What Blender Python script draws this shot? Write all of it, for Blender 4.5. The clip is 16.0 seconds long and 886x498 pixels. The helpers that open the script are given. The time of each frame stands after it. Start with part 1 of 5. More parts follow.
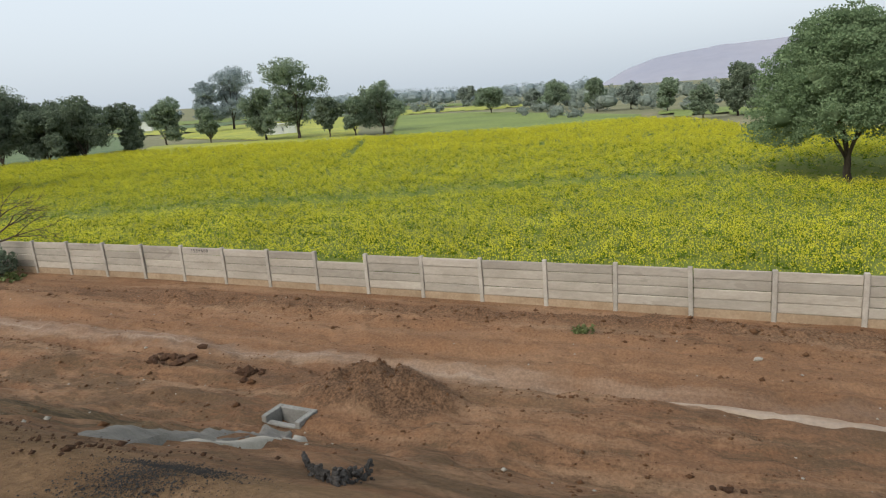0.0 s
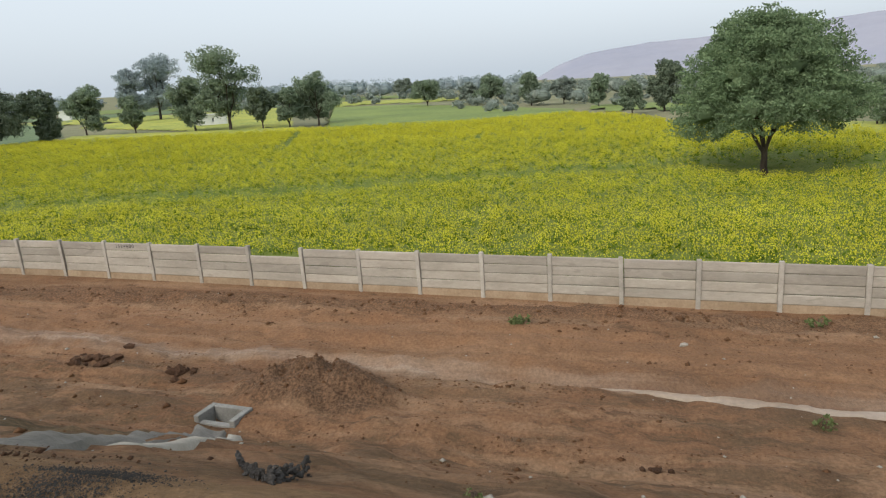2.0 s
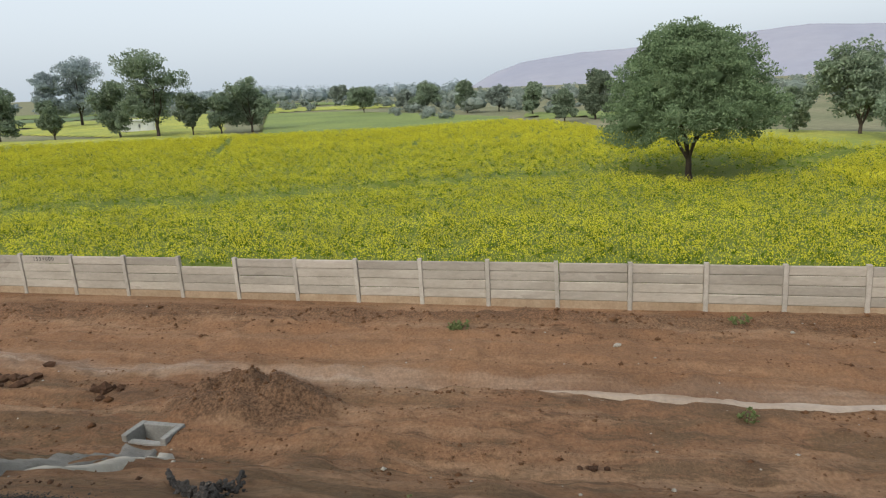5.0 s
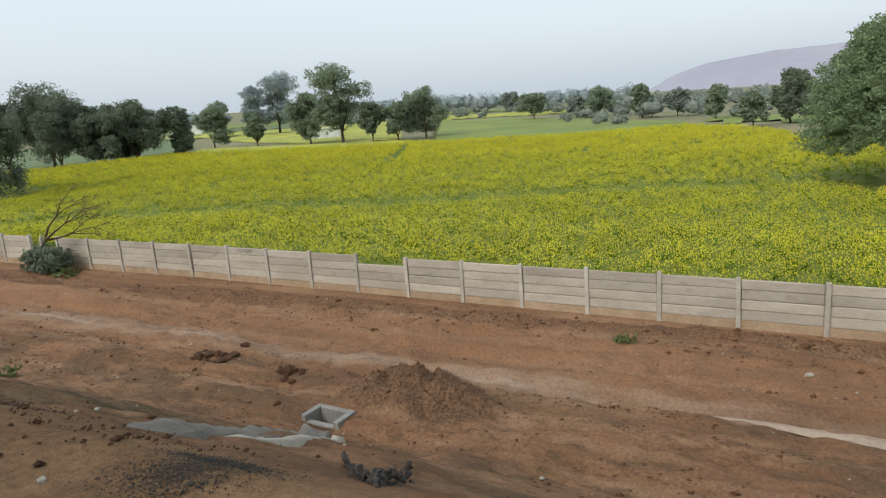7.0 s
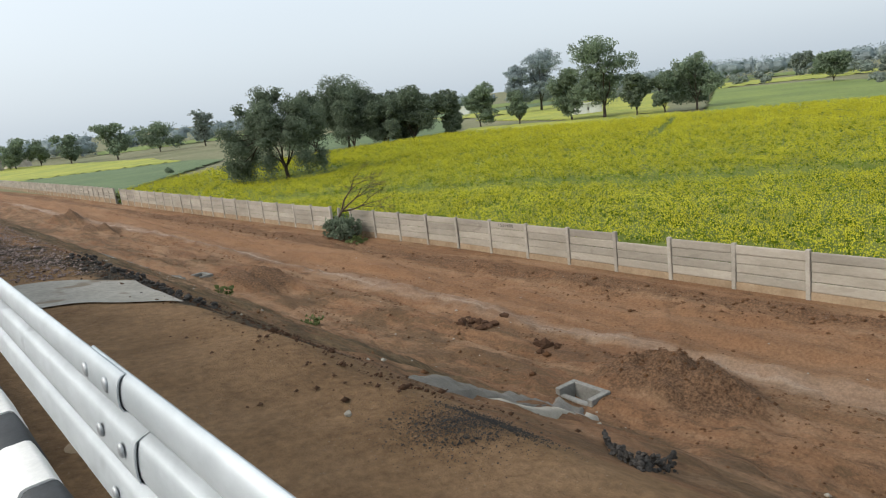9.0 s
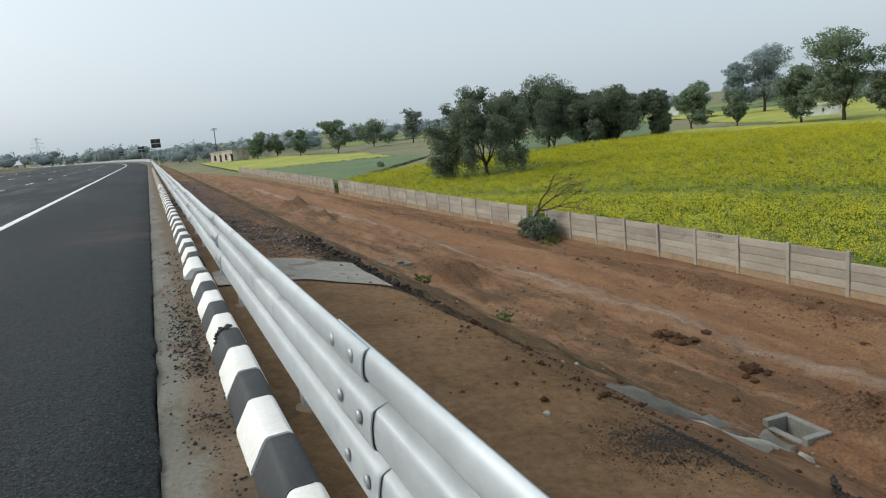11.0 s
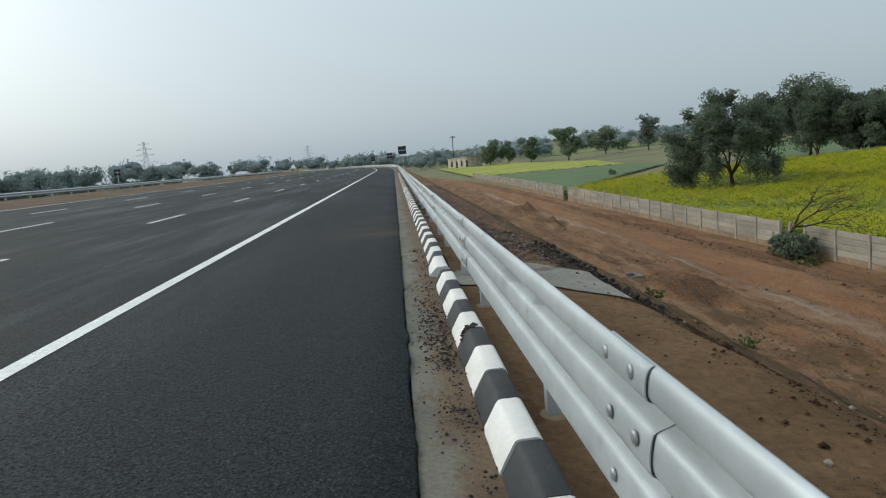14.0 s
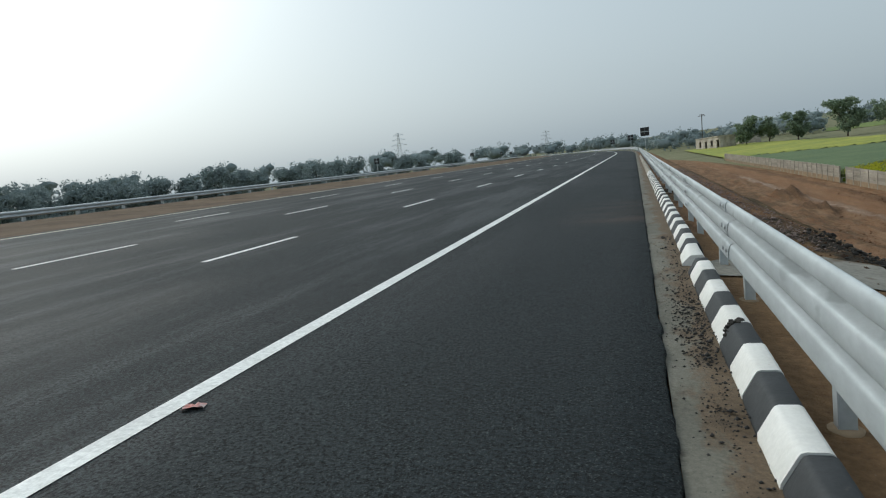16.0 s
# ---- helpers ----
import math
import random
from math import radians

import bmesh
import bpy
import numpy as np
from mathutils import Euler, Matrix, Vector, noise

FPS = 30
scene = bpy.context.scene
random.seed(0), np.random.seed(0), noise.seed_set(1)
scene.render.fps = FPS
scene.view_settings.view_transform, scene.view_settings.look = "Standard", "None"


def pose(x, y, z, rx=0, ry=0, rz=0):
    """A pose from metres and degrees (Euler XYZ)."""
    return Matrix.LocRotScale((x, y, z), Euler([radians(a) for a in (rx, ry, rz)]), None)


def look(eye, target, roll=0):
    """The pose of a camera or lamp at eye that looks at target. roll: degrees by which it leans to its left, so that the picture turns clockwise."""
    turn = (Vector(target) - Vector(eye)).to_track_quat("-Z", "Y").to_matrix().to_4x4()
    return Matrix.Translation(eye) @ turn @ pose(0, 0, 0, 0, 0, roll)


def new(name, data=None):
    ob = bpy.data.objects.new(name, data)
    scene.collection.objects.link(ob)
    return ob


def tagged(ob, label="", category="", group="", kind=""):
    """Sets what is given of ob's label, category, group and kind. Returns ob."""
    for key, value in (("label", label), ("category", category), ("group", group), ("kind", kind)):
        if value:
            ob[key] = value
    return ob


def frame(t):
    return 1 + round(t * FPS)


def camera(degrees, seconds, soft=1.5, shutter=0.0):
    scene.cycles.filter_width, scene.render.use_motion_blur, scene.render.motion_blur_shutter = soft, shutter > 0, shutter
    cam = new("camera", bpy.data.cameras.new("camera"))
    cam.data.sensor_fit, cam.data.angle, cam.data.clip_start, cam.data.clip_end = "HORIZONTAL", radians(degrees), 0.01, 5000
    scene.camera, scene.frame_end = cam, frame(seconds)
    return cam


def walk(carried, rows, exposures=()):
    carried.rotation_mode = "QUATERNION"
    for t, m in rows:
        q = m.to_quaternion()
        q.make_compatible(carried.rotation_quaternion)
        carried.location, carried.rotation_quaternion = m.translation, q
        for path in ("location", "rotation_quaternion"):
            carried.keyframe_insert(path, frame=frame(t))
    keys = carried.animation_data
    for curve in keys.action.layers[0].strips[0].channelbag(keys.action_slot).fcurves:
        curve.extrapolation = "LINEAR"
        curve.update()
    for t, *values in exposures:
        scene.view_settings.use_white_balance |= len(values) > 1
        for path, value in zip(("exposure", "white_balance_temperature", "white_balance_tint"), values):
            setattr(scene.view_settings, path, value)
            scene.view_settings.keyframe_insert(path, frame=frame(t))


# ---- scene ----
cam = camera(70.2, 16.0, soft=1.15)
EXPOSURES = [(0.0, -0.15, 6520, 11), (9.0, -0.15, 6500, 10), (11.4, -0.48, 6360, 7), (12.5, -0.62, 6310, 5), (14.5, -0.80, 6230, 4), (16.0, -0.90, 6180, 3)]
PATH = [
    (0.0, 0.279, -0.241, 1.233, 77.80, 4.80, -69.54),
    (0.5, 0.274, -0.246, 1.234, 77.49, 4.47, -70.50),
    (1.0, 0.283, -0.241, 1.230, 77.05, 4.49, -71.93),
    (1.5, 0.281, -0.248, 1.233, 76.81, 4.50, -73.44),
    (2.0, 0.284, -0.251, 1.231, 76.72, 4.08, -75.19),
    (2.5, 0.290, -0.250, 1.229, 76.60, 3.75, -76.37),
    (3.0, 0.286, -0.260, 1.235, 76.54, 3.96, -77.33),
    (3.5, 0.282, -0.271, 1.237, 76.24, 3.55, -78.98),
    (3.7, 0.278, -0.273, 1.239, 76.32, 3.47, -79.54),
    (5.8, 0.279, -0.255, 1.223, 77.03, 3.76, -80.90),
    (6.0, 0.289, -0.248, 1.229, 77.66, 4.24, -78.94),
    (6.5, 0.295, -0.222, 1.216, 78.14, 4.55, -72.31),
    (7.0, 0.290, -0.206, 1.213, 78.58, 4.40, -65.76),
    (7.5, 0.278, -0.190, 1.215, 78.39, 4.34, -60.63),
    (8.0, 0.281, -0.145, 1.203, 78.70, 5.66, -53.73),
    (8.5, 0.255, -0.153, 1.211, 78.60, 6.37, -47.71),
    (9.0, 0.237, -0.150, 1.217, 78.75, 6.83, -42.73),
    (9.2, 0.234, -0.141, 1.214, 78.92, 7.03, -40.67),
    (11.3, 0.146, -0.079, 1.225, 81.12, 5.81, -22.38),
    (11.5, 0.141, -0.068, 1.225, 81.44, 5.98, -20.71),
    (12.0, 0.118, -0.047, 1.226, 81.79, 5.87, -17.14),
    (12.5, 0.099, -0.031, 1.224, 81.92, 5.67, -13.91),
    (13.0, 0.087, -0.004, 1.221, 82.18, 5.47, -11.49),
    (13.5, 0.057, -0.010, 1.227, 82.71, 5.22, -7.77),
    (14.0, 0.027, -0.009, 1.231, 83.29, 5.20, -4.33),
    (14.5, -0.001, 0.001, 1.230, 83.42, 5.21, -0.10),
    (15.0, -0.025, -0.009, 1.232, 83.70, 5.54, 4.47),
    (15.5, -0.056, -0.019, 1.233, 83.98, 5.35, 9.78),
    (16.0, -0.082, -0.006, 1.235, 84.03, 6.10, 16.93),
]
walk(cam, [(t, pose(*row)) for t, *row in PATH], EXPOSURES)

# ---- light ----
world = bpy.data.worlds.new("World")
scene.world = world
world.use_nodes = True
wn = world.node_tree
wn.nodes.clear()
sky = wn.nodes.new("ShaderNodeTexSky")
sky.sky_type = "NISHITA"
sky.sun_disc = False
SUN_ELEV, SUN_AZ = 38.0, -62.0          # degrees; azimuth from +y towards +x
sky.sun_elevation = radians(SUN_ELEV)
sky.sun_rotation = radians(SUN_AZ)
sky.air_density, sky.dust_density, sky.ozone_density = 1.6, 7.0, 2.0
sky_bg = wn.nodes.new("ShaderNodeBackground")
sky_bg.inputs["Strength"].default_value = 0.125
pale = wn.nodes.new("ShaderNodeHueSaturation")
pale.inputs["Saturation"].default_value = 0.35
wn.links.new(sky.outputs[0], pale.inputs["Color"])
wn.links.new(pale.outputs[0], sky_bg.inputs[0])
haze_bg = wn.nodes.new("ShaderNodeBackground")
haze_bg.inputs["Color"].default_value = (0.575, 0.665, 0.750, 1)
haze_bg.inputs["Strength"].default_value = 0.98
add = wn.nodes.new("ShaderNodeAddShader")
wout = wn.nodes.new("ShaderNodeOutputWorld")
wn.links.new(sky_bg.outputs[0], add.inputs[0])
wn.links.new(haze_bg.outputs[0], add.inputs[1])
wn.links.new(add.outputs[0], wout.inputs[0])

sun = new("sun", bpy.data.lights.new("sun", "SUN"))
sun.data.energy, sun.data.angle, sun.data.color = 1.2, radians(12), (1.0, 0.96, 0.90)
_e, _a = radians(SUN_ELEV), radians(SUN_AZ)
sun.matrix_world = look((math.sin(_a) * math.cos(_e) * 50, math.cos(_a) * math.cos(_e) * 50, math.sin(_e) * 50), (0, 0, 0))


# ---- materials ----
def nodes_of(name):
    m = bpy.data.materials.new(name)
    m.use_nodes = True
    nt = m.node_tree
    bsdf = nt.nodes["Principled BSDF"]
    return m, nt, bsdf


def coords(nt, scale=(1, 1, 1), world_space=True):
    geo = nt.nodes.new("ShaderNodeNewGeometry") if world_space else nt.nodes.new("ShaderNodeTexCoord")
    mp = nt.nodes.new("ShaderNodeMapping")
    mp.inputs["Scale"].default_value = scale
    nt.links.new(geo.outputs["Position" if world_space else "Object"], mp.inputs["Vector"])
    return mp.outputs["Vector"]


def noise_tex(nt, vec, scale, detail=5, rough=0.6):
    n = nt.nodes.new("ShaderNodeTexNoise")
    n.inputs["Scale"].default_value, n.inputs["Detail"].default_value, n.inputs["Roughness"].default_value = scale, detail, rough
    nt.links.new(vec, n.inputs["Vector"])
    return n.outputs["Fac"]


def ramp(nt, fac, stops):
    r = nt.nodes.new("ShaderNodeValToRGB")
    el = r.color_ramp.elements
    while len(el) < len(stops):
        el.new(0.5)
    for e, (p, c) in zip(el, stops):
        e.position, e.color = p, (*c, 1) if len(c) == 3 else c
    nt.links.new(fac, r.inputs["Fac"])
    return r.outputs["Color"]


def mix(nt, fac, a, b, mode="MIX"):
    n = nt.nodes.new("ShaderNodeMix")
    n.data_type, n.blend_type = "RGBA", mode
    for sock, val in ((n.inputs[0], fac), (n.inputs[6], a), (n.inputs[7], b)):
        if isinstance(val, (int, float)):
            sock.default_value = val
        elif isinstance(val, tuple):
            sock.default_value = (*val, 1)
        else:
            nt.links.new(val, sock)
    return n.outputs[2]


def bump(nt, bsdf, fac, strength, dist):
    b = nt.nodes.new("ShaderNodeBump")
    b.inputs["Strength"].default_value, b.inputs["Distance"].default_value = strength, dist
    nt.links.new(fac, b.inputs["Height"])
    nt.links.new(b.outputs["Normal"], bsdf.inputs["Normal"])


def surface(name, dark, light, scale, fine, rough=0.9, bump_s=0.5, bump_d=0.01, metal=0.0, stretch=(1, 1, 1), spots=None, per_object=0.0, world_space=True, contrast=0.28):
    """A two-scale mottled surface: large stains, fine grain, optional spots of a third colour."""
    m, nt, bsdf = nodes_of(name)
    vec = coords(nt, stretch, world_space)
    big, small = noise_tex(nt, vec, scale), noise_tex(nt, vec, fine, 4, 0.7)
    col = ramp(nt, big, [(0.32, dark), (0.68, light)])
    grain = ramp(nt, small, [(0.25, (1 - contrast,) * 3), (0.75, (1 + contrast,) * 3)])
    col = mix(nt, 1.0, col, grain, "MULTIPLY")
    if spots:
        colour, at, size = spots
        s = ramp(nt, noise_tex(nt, vec, size, 3, 0.5), [(at, (0, 0, 0)), (min(at + 0.06, 1), (1, 1, 1))])
        col = mix(nt, s, col, colour)
    if per_object:
        info = nt.nodes.new("ShaderNodeObjectInfo")
        shade = ramp(nt, info.outputs["Random"], [(0.0, (1 - per_object,) * 3), (1.0, (1 + per_object,) * 3)])
        col = mix(nt, 1.0, col, shade, "MULTIPLY")
    nt.links.new(col, bsdf.inputs["Base Color"])
    bsdf.inputs["Roughness"].default_value, bsdf.inputs["Metallic"].default_value = rough, metal
    if rough >= 0.95:
        bsdf.inputs["Specular IOR Level"].default_value = 0.15
    bump(nt, bsdf, small, bump_s, bump_d)
    return m


def calc(nt, op, a, b=None):
    """One arithmetic node; a and b are sockets or numbers."""
    n = nt.nodes.new("ShaderNodeMath")
    n.operation = op
    for sock, val in zip(n.inputs, (a, b)):
        if isinstance(val, (int, float)):
            sock.default_value = val
        elif val is not None:
            nt.links.new(val, sock)
    return n.outputs[0]


def past(nt, val, lo, hi):
    """0 below lo, 1 above hi, smooth between."""
    n = nt.nodes.new("ShaderNodeMapRange")
    n.interpolation_type = "SMOOTHSTEP"
    n.inputs["From Min"].default_value, n.inputs["From Max"].default_value = lo, hi
    nt.links.new(val, n.inputs["Value"])
    return n.outputs["Result"]


def soil_material(heaps):
    """Worked red-brown earth: sandy shoulder, dark crumbled edge with painted shade, darker slope, scruffy floor, wheel
    track, bank, dug heaps.
    """
    m, nt, bsdf = nodes_of("worked_earth")
    vec = coords(nt)
    sep = nt.nodes.new("ShaderNodeSeparateXYZ")
    nt.links.new(vec, sep.inputs[0])
    px, py = sep.outputs[0], sep.outputs[1]
    run = coords(nt, (1.0, 0.13, 1.0))
    half = coords(nt, (1.0, 0.42, 1.0))
    big, fine, grit = noise_tex(nt, vec, 0.22, 4), noise_tex(nt, vec, 15, 6, 0.75), noise_tex(nt, vec, 55, 3, 0.7)
    mid, scruff = noise_tex(nt, half, 2.6, 8, 0.74), noise_tex(nt, half, 0.85, 9, 0.72)
    tracks = noise_tex(nt, run, 1.25, 6, 0.66)
    w1 = calc(nt, "SUBTRACT", noise_tex(nt, vec, 0.55, 3), 0.5)
    w2 = calc(nt, "SUBTRACT", noise_tex(nt, vec, 2.4, 6, 0.7), 0.5)

    def wob(v, a, b):
        return calc(nt, "ADD", v, calc(nt, "ADD", calc(nt, "MULTIPLY", w1, a), calc(nt, "MULTIPLY", w2, b)))

    def window(v, a, b, soft):
        return calc(nt, "MULTIPLY", past(nt, v, a - soft, a + soft), calc(nt, "SUBTRACT", 1.0, past(nt, v, b - soft, b + soft)))

    # clay floor with pale dry streaks and darker brown ones
    col = ramp(nt, big, [(0.35, (0.190, 0.098, 0.050)), (0.65, (0.244, 0.134, 0.070))])
    col = mix(nt, ramp(nt, tracks, [(0.47, (0, 0, 0)), (0.62, (0.8,) * 3)]), col, (0.285, 0.178, 0.104))
    col = mix(nt, ramp(nt, tracks, [(0.33, (0.75,) * 3), (0.45, (0, 0, 0))]), col, (0.130, 0.078, 0.044))
    near = calc(nt, "SUBTRACT", 1.0, past(nt, wob(px, 2.0, 1.2), 11.0, 12.6))
    far_floor = calc(nt, "ADD", calc(nt, "MULTIPLY", near, 0.52), 0.26)
    col = mix(nt, calc(nt, "MULTIPLY", past(nt, scruff, 0.47, 0.58), far_floor), col, (0.122, 0.078, 0.042))
    col = mix(nt, calc(nt, "MULTIPLY", past(nt, mid, 0.52, 0.66), 0.7), col, (0.092, 0.052, 0.028))
    # smooth wheel track
    line = calc(nt, "SUBTRACT", px, calc(nt, "ADD", 12.62, calc(nt, "MULTIPLY", calc(nt, "MINIMUM", py, 26.0), 0.022)))
    trk = calc(nt, "MULTIPLY", window(wob(line, 0.8, 0.55), -0.22, 0.36, 0.24), window(py, -40.0, 95.0, 6.0))
    col = mix(nt, calc(nt, "MULTIPLY", trk, 0.70), col, mix(nt, past(nt, tracks, 0.46, 0.60), (0.200, 0.124, 0.076), (0.280, 0.192, 0.130)))
    # narrow pale streak: water's glint in the rut, put into the colour
    water_glint = calc(nt, "MULTIPLY", window(wob(line, 0.5, 0.35), -0.05, 0.07, 0.05), past(nt, noise_tex(nt, run, 2.0, 3), 0.46, 0.56))
    col = mix(nt, calc(nt, "MULTIPLY", water_glint, calc(nt, "MULTIPLY", past(nt, py, 0.5, 3.0), 0.55)), col, (0.36, 0.275, 0.200))
    berm = window(wob(line, 0.5, 0.25), 0.5, 3.2, 0.2)
    col = mix(nt, calc(nt, "MULTIPLY", berm, 0.55), col, (0.238, 0.127, 0.065))
    # crumbly bank under the wall
    bank = window(wob(px, 0.9, 1.1), 16.5, 18.2, 0.25)
    col = mix(nt, calc(nt, "MULTIPLY", bank, 0.62), col, mix(nt, past(nt, fine, 0.4, 0.62), (0.095, 0.052, 0.027), (0.185, 0.104, 0.056)))
    # sandy shoulder
    sand = calc(nt, "MULTIPLY", calc(nt, "SUBTRACT", 1.0, past(nt, wob(px, -1.2, -1.0), 2.55, 2.85)), calc(nt, "SUBTRACT", 1.0, past(nt, wob(py, 1.0, 1.0), 8.8, 9.4)))
    col = mix(nt, sand, col, ramp(nt, noise_tex(nt, vec, 1.1, 7, 0.66), [(0.34, (0.165, 0.098, 0.048)), (0.52, (0.222, 0.134, 0.068)), (0.68, (0.258, 0.160, 0.086))]))
    # slope in patches of darker brown
    dark_slope = calc(nt, "MULTIPLY", window(wob(px, 3.0, 2.2), 2.6, 7.0, 0.5), window(wob(py, 2.0, 2.0), 5.2, 130.0, 0.9))
    col = mix(nt, calc(nt, "MULTIPLY", dark_slope, past(nt, scruff, 0.36, 0.52)), col, mix(nt, past(nt, mid, 0.40, 0.60), (0.070, 0.050, 0.026), (0.158, 0.104, 0.053)))
    # dark crumbled edge, with the scarp's shade put into its colour
    edge_x = calc(nt, "ADD", px, calc(nt, "MULTIPLY", py, 0.16))
    brink = calc(nt, "MULTIPLY", window(wob(edge_x, 0.9, 1.5), 3.20, 3.80, 0.2), window(wob(py, 1.5, 1.5), 4.2, 45.0, 0.5))
    col = mix(nt, calc(nt, "MULTIPLY", brink, past(nt, mid, 0.36, 0.5)), col, (0.042, 0.033, 0.022))
    # dug heaps
    for hx, hy, rx, ry in heaps:
        dx, dy = calc(nt, "MULTIPLY", calc(nt, "SUBTRACT", px, hx), 1 / rx), calc(nt, "MULTIPLY", calc(nt, "SUBTRACT", py, hy), 1 / ry)
        d = calc(nt, "SQRT", calc(nt, "ADD", calc(nt, "MULTIPLY", dx, dx), calc(nt, "MULTIPLY", dy, dy)))
        col = mix(nt, calc(nt, "SUBTRACT", 1.0, past(nt, wob(d, 0.35, 0.5), 0.72, 0.98)), col, mix(nt, past(nt, fine, 0.36, 0.62), (0.092, 0.050, 0.026), (0.176, 0.102, 0.056)))
    # crevice shade painted in: low points of the fine bump are darkened
    col = mix(nt, 1.0, col, ramp(nt, fine, [(0.28, (0.62,) * 3), (0.72, (1.36,) * 3)]), "MULTIPLY")
    col = mix(nt, past(nt, grit, 0.66, 0.72), col, (0.30, 0.235, 0.175))
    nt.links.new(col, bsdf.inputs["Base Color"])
    nt.links.new(calc(nt, "SUBTRACT", 0.96, calc(nt, "MULTIPLY", trk, 0.34)), bsdf.inputs["Roughness"])
    bsdf.inputs["Specular IOR Level"].default_value = 0.18
    smooth = calc(nt, "SUBTRACT", 1.0, calc(nt, "MULTIPLY", calc(nt, "MAXIMUM", trk, calc(nt, "MULTIPLY", sand, 0.6)), 0.8))
    hgt = calc(nt, "ADD", calc(nt, "MULTIPLY", calc(nt, "ADD", mid, scruff), smooth), calc(nt, "MULTIPLY", fine, 0.8))
    bump(nt, bsdf, hgt, 0.9, 0.085)
    return m


def leaf_material(name, dark, light, glow=0.25):
    """Leaves: diffuse and translucent, each leaf a little different."""
    m = bpy.data.materials.new(name)
    m.use_nodes = True
    nt = m.node_tree
    nt.nodes.clear()
    geo = nt.nodes.new("ShaderNodeNewGeometry")
    col = ramp(nt, geo.outputs["Random Per Island"], [(0.0, dark), (1.0, light)])
    big = noise_tex(nt, coords(nt), 0.35, 3)
    col = mix(nt, 1.0, col, ramp(nt, big, [(0.3, (0.8,) * 3), (0.7, (1.2,) * 3)]), "MULTIPLY")
    d, t, mx = nt.nodes.new("ShaderNodeBsdfDiffuse"), nt.nodes.new("ShaderNodeBsdfTranslucent"), nt.nodes.new("ShaderNodeMixShader")
    out = nt.nodes.new("ShaderNodeOutputMaterial")
    nt.links.new(col, d.inputs[0])
    nt.links.new(col, t.inputs[0])
    mx.inputs[0].default_value = glow
    nt.links.new(d.outputs[0], mx.inputs[1])
    nt.links.new(t.outputs[0], mx.inputs[2])
    nt.links.new(mx.outputs[0], out.inputs[0])
    return m


def asphalt_material():
    """New asphalt: coarse dark aggregate, pale traffic streaks, a thin brown film of spilled soil."""
    m, nt, bsdf = nodes_of("asphalt")
    vec, run = coords(nt), coords(nt, (1.0, 0.10, 1.0))
    sep = nt.nodes.new("ShaderNodeSeparateXYZ")
    nt.links.new(vec, sep.inputs[0])
    px, py = sep.outputs[0], sep.outputs[1]
    streak, patch = noise_tex(nt, run, 1.0, 7, 0.66), noise_tex(nt, coords(nt, (1.0, 0.4, 1.0)), 0.5, 6, 0.62)
    grain, stones = noise_tex(nt, vec, 46, 3, 0.75), noise_tex(nt, vec, 85, 2, 0.6)
    col = ramp(nt, patch, [(0.34, (0.0055, 0.0082, 0.0095)), (0.66, (0.0150, 0.0190, 0.0205))])
    lanes = calc(nt, "MULTIPLY", calc(nt, "SUBTRACT", 1.0, past(nt, px, -3.6, -1.2)), past(nt, streak, 0.44, 0.64))
    col = mix(nt, calc(nt, "MULTIPLY", lanes, 0.85), col, (0.050, 0.054, 0.056))
    col = mix(nt, 1.0, col, ramp(nt, grain, [(0.38, (0.06,) * 3), (0.62, (2.3,) * 3)]), "MULTIPLY")
    col = mix(nt, ramp(nt, stones, [(0.58, (0, 0, 0)), (0.70, (0.8,) * 3)]), col, (0.080, 0.092, 0.092))
    film = calc(nt, "MULTIPLY", past(nt, px, -2.0, -0.1), calc(nt, "MULTIPLY", past(nt, py, 9.4, 11.2), calc(nt, "SUBTRACT", 1.0, past(nt, py, 13.0, 15.5))))
    film = calc(nt, "MULTIPLY", film, past(nt, noise_tex(nt, coords(nt, (0.5, 1.6, 1.0)), 0.9, 7, 0.7), 0.36, 0.66))
    col = mix(nt, calc(nt, "MULTIPLY", film, 0.55), col, (0.085, 0.058, 0.040))
    nt.links.new(col, bsdf.inputs["Base Color"])
    nt.links.new(ramp(nt, patch, [(0.3, (0.66,) * 3), (0.7, (0.84,) * 3)]), bsdf.inputs["Roughness"])
    bsdf.inputs["Specular IOR Level"].default_value = 0.17
    bump(nt, bsdf, grain, 1.0, 0.010)
    return m


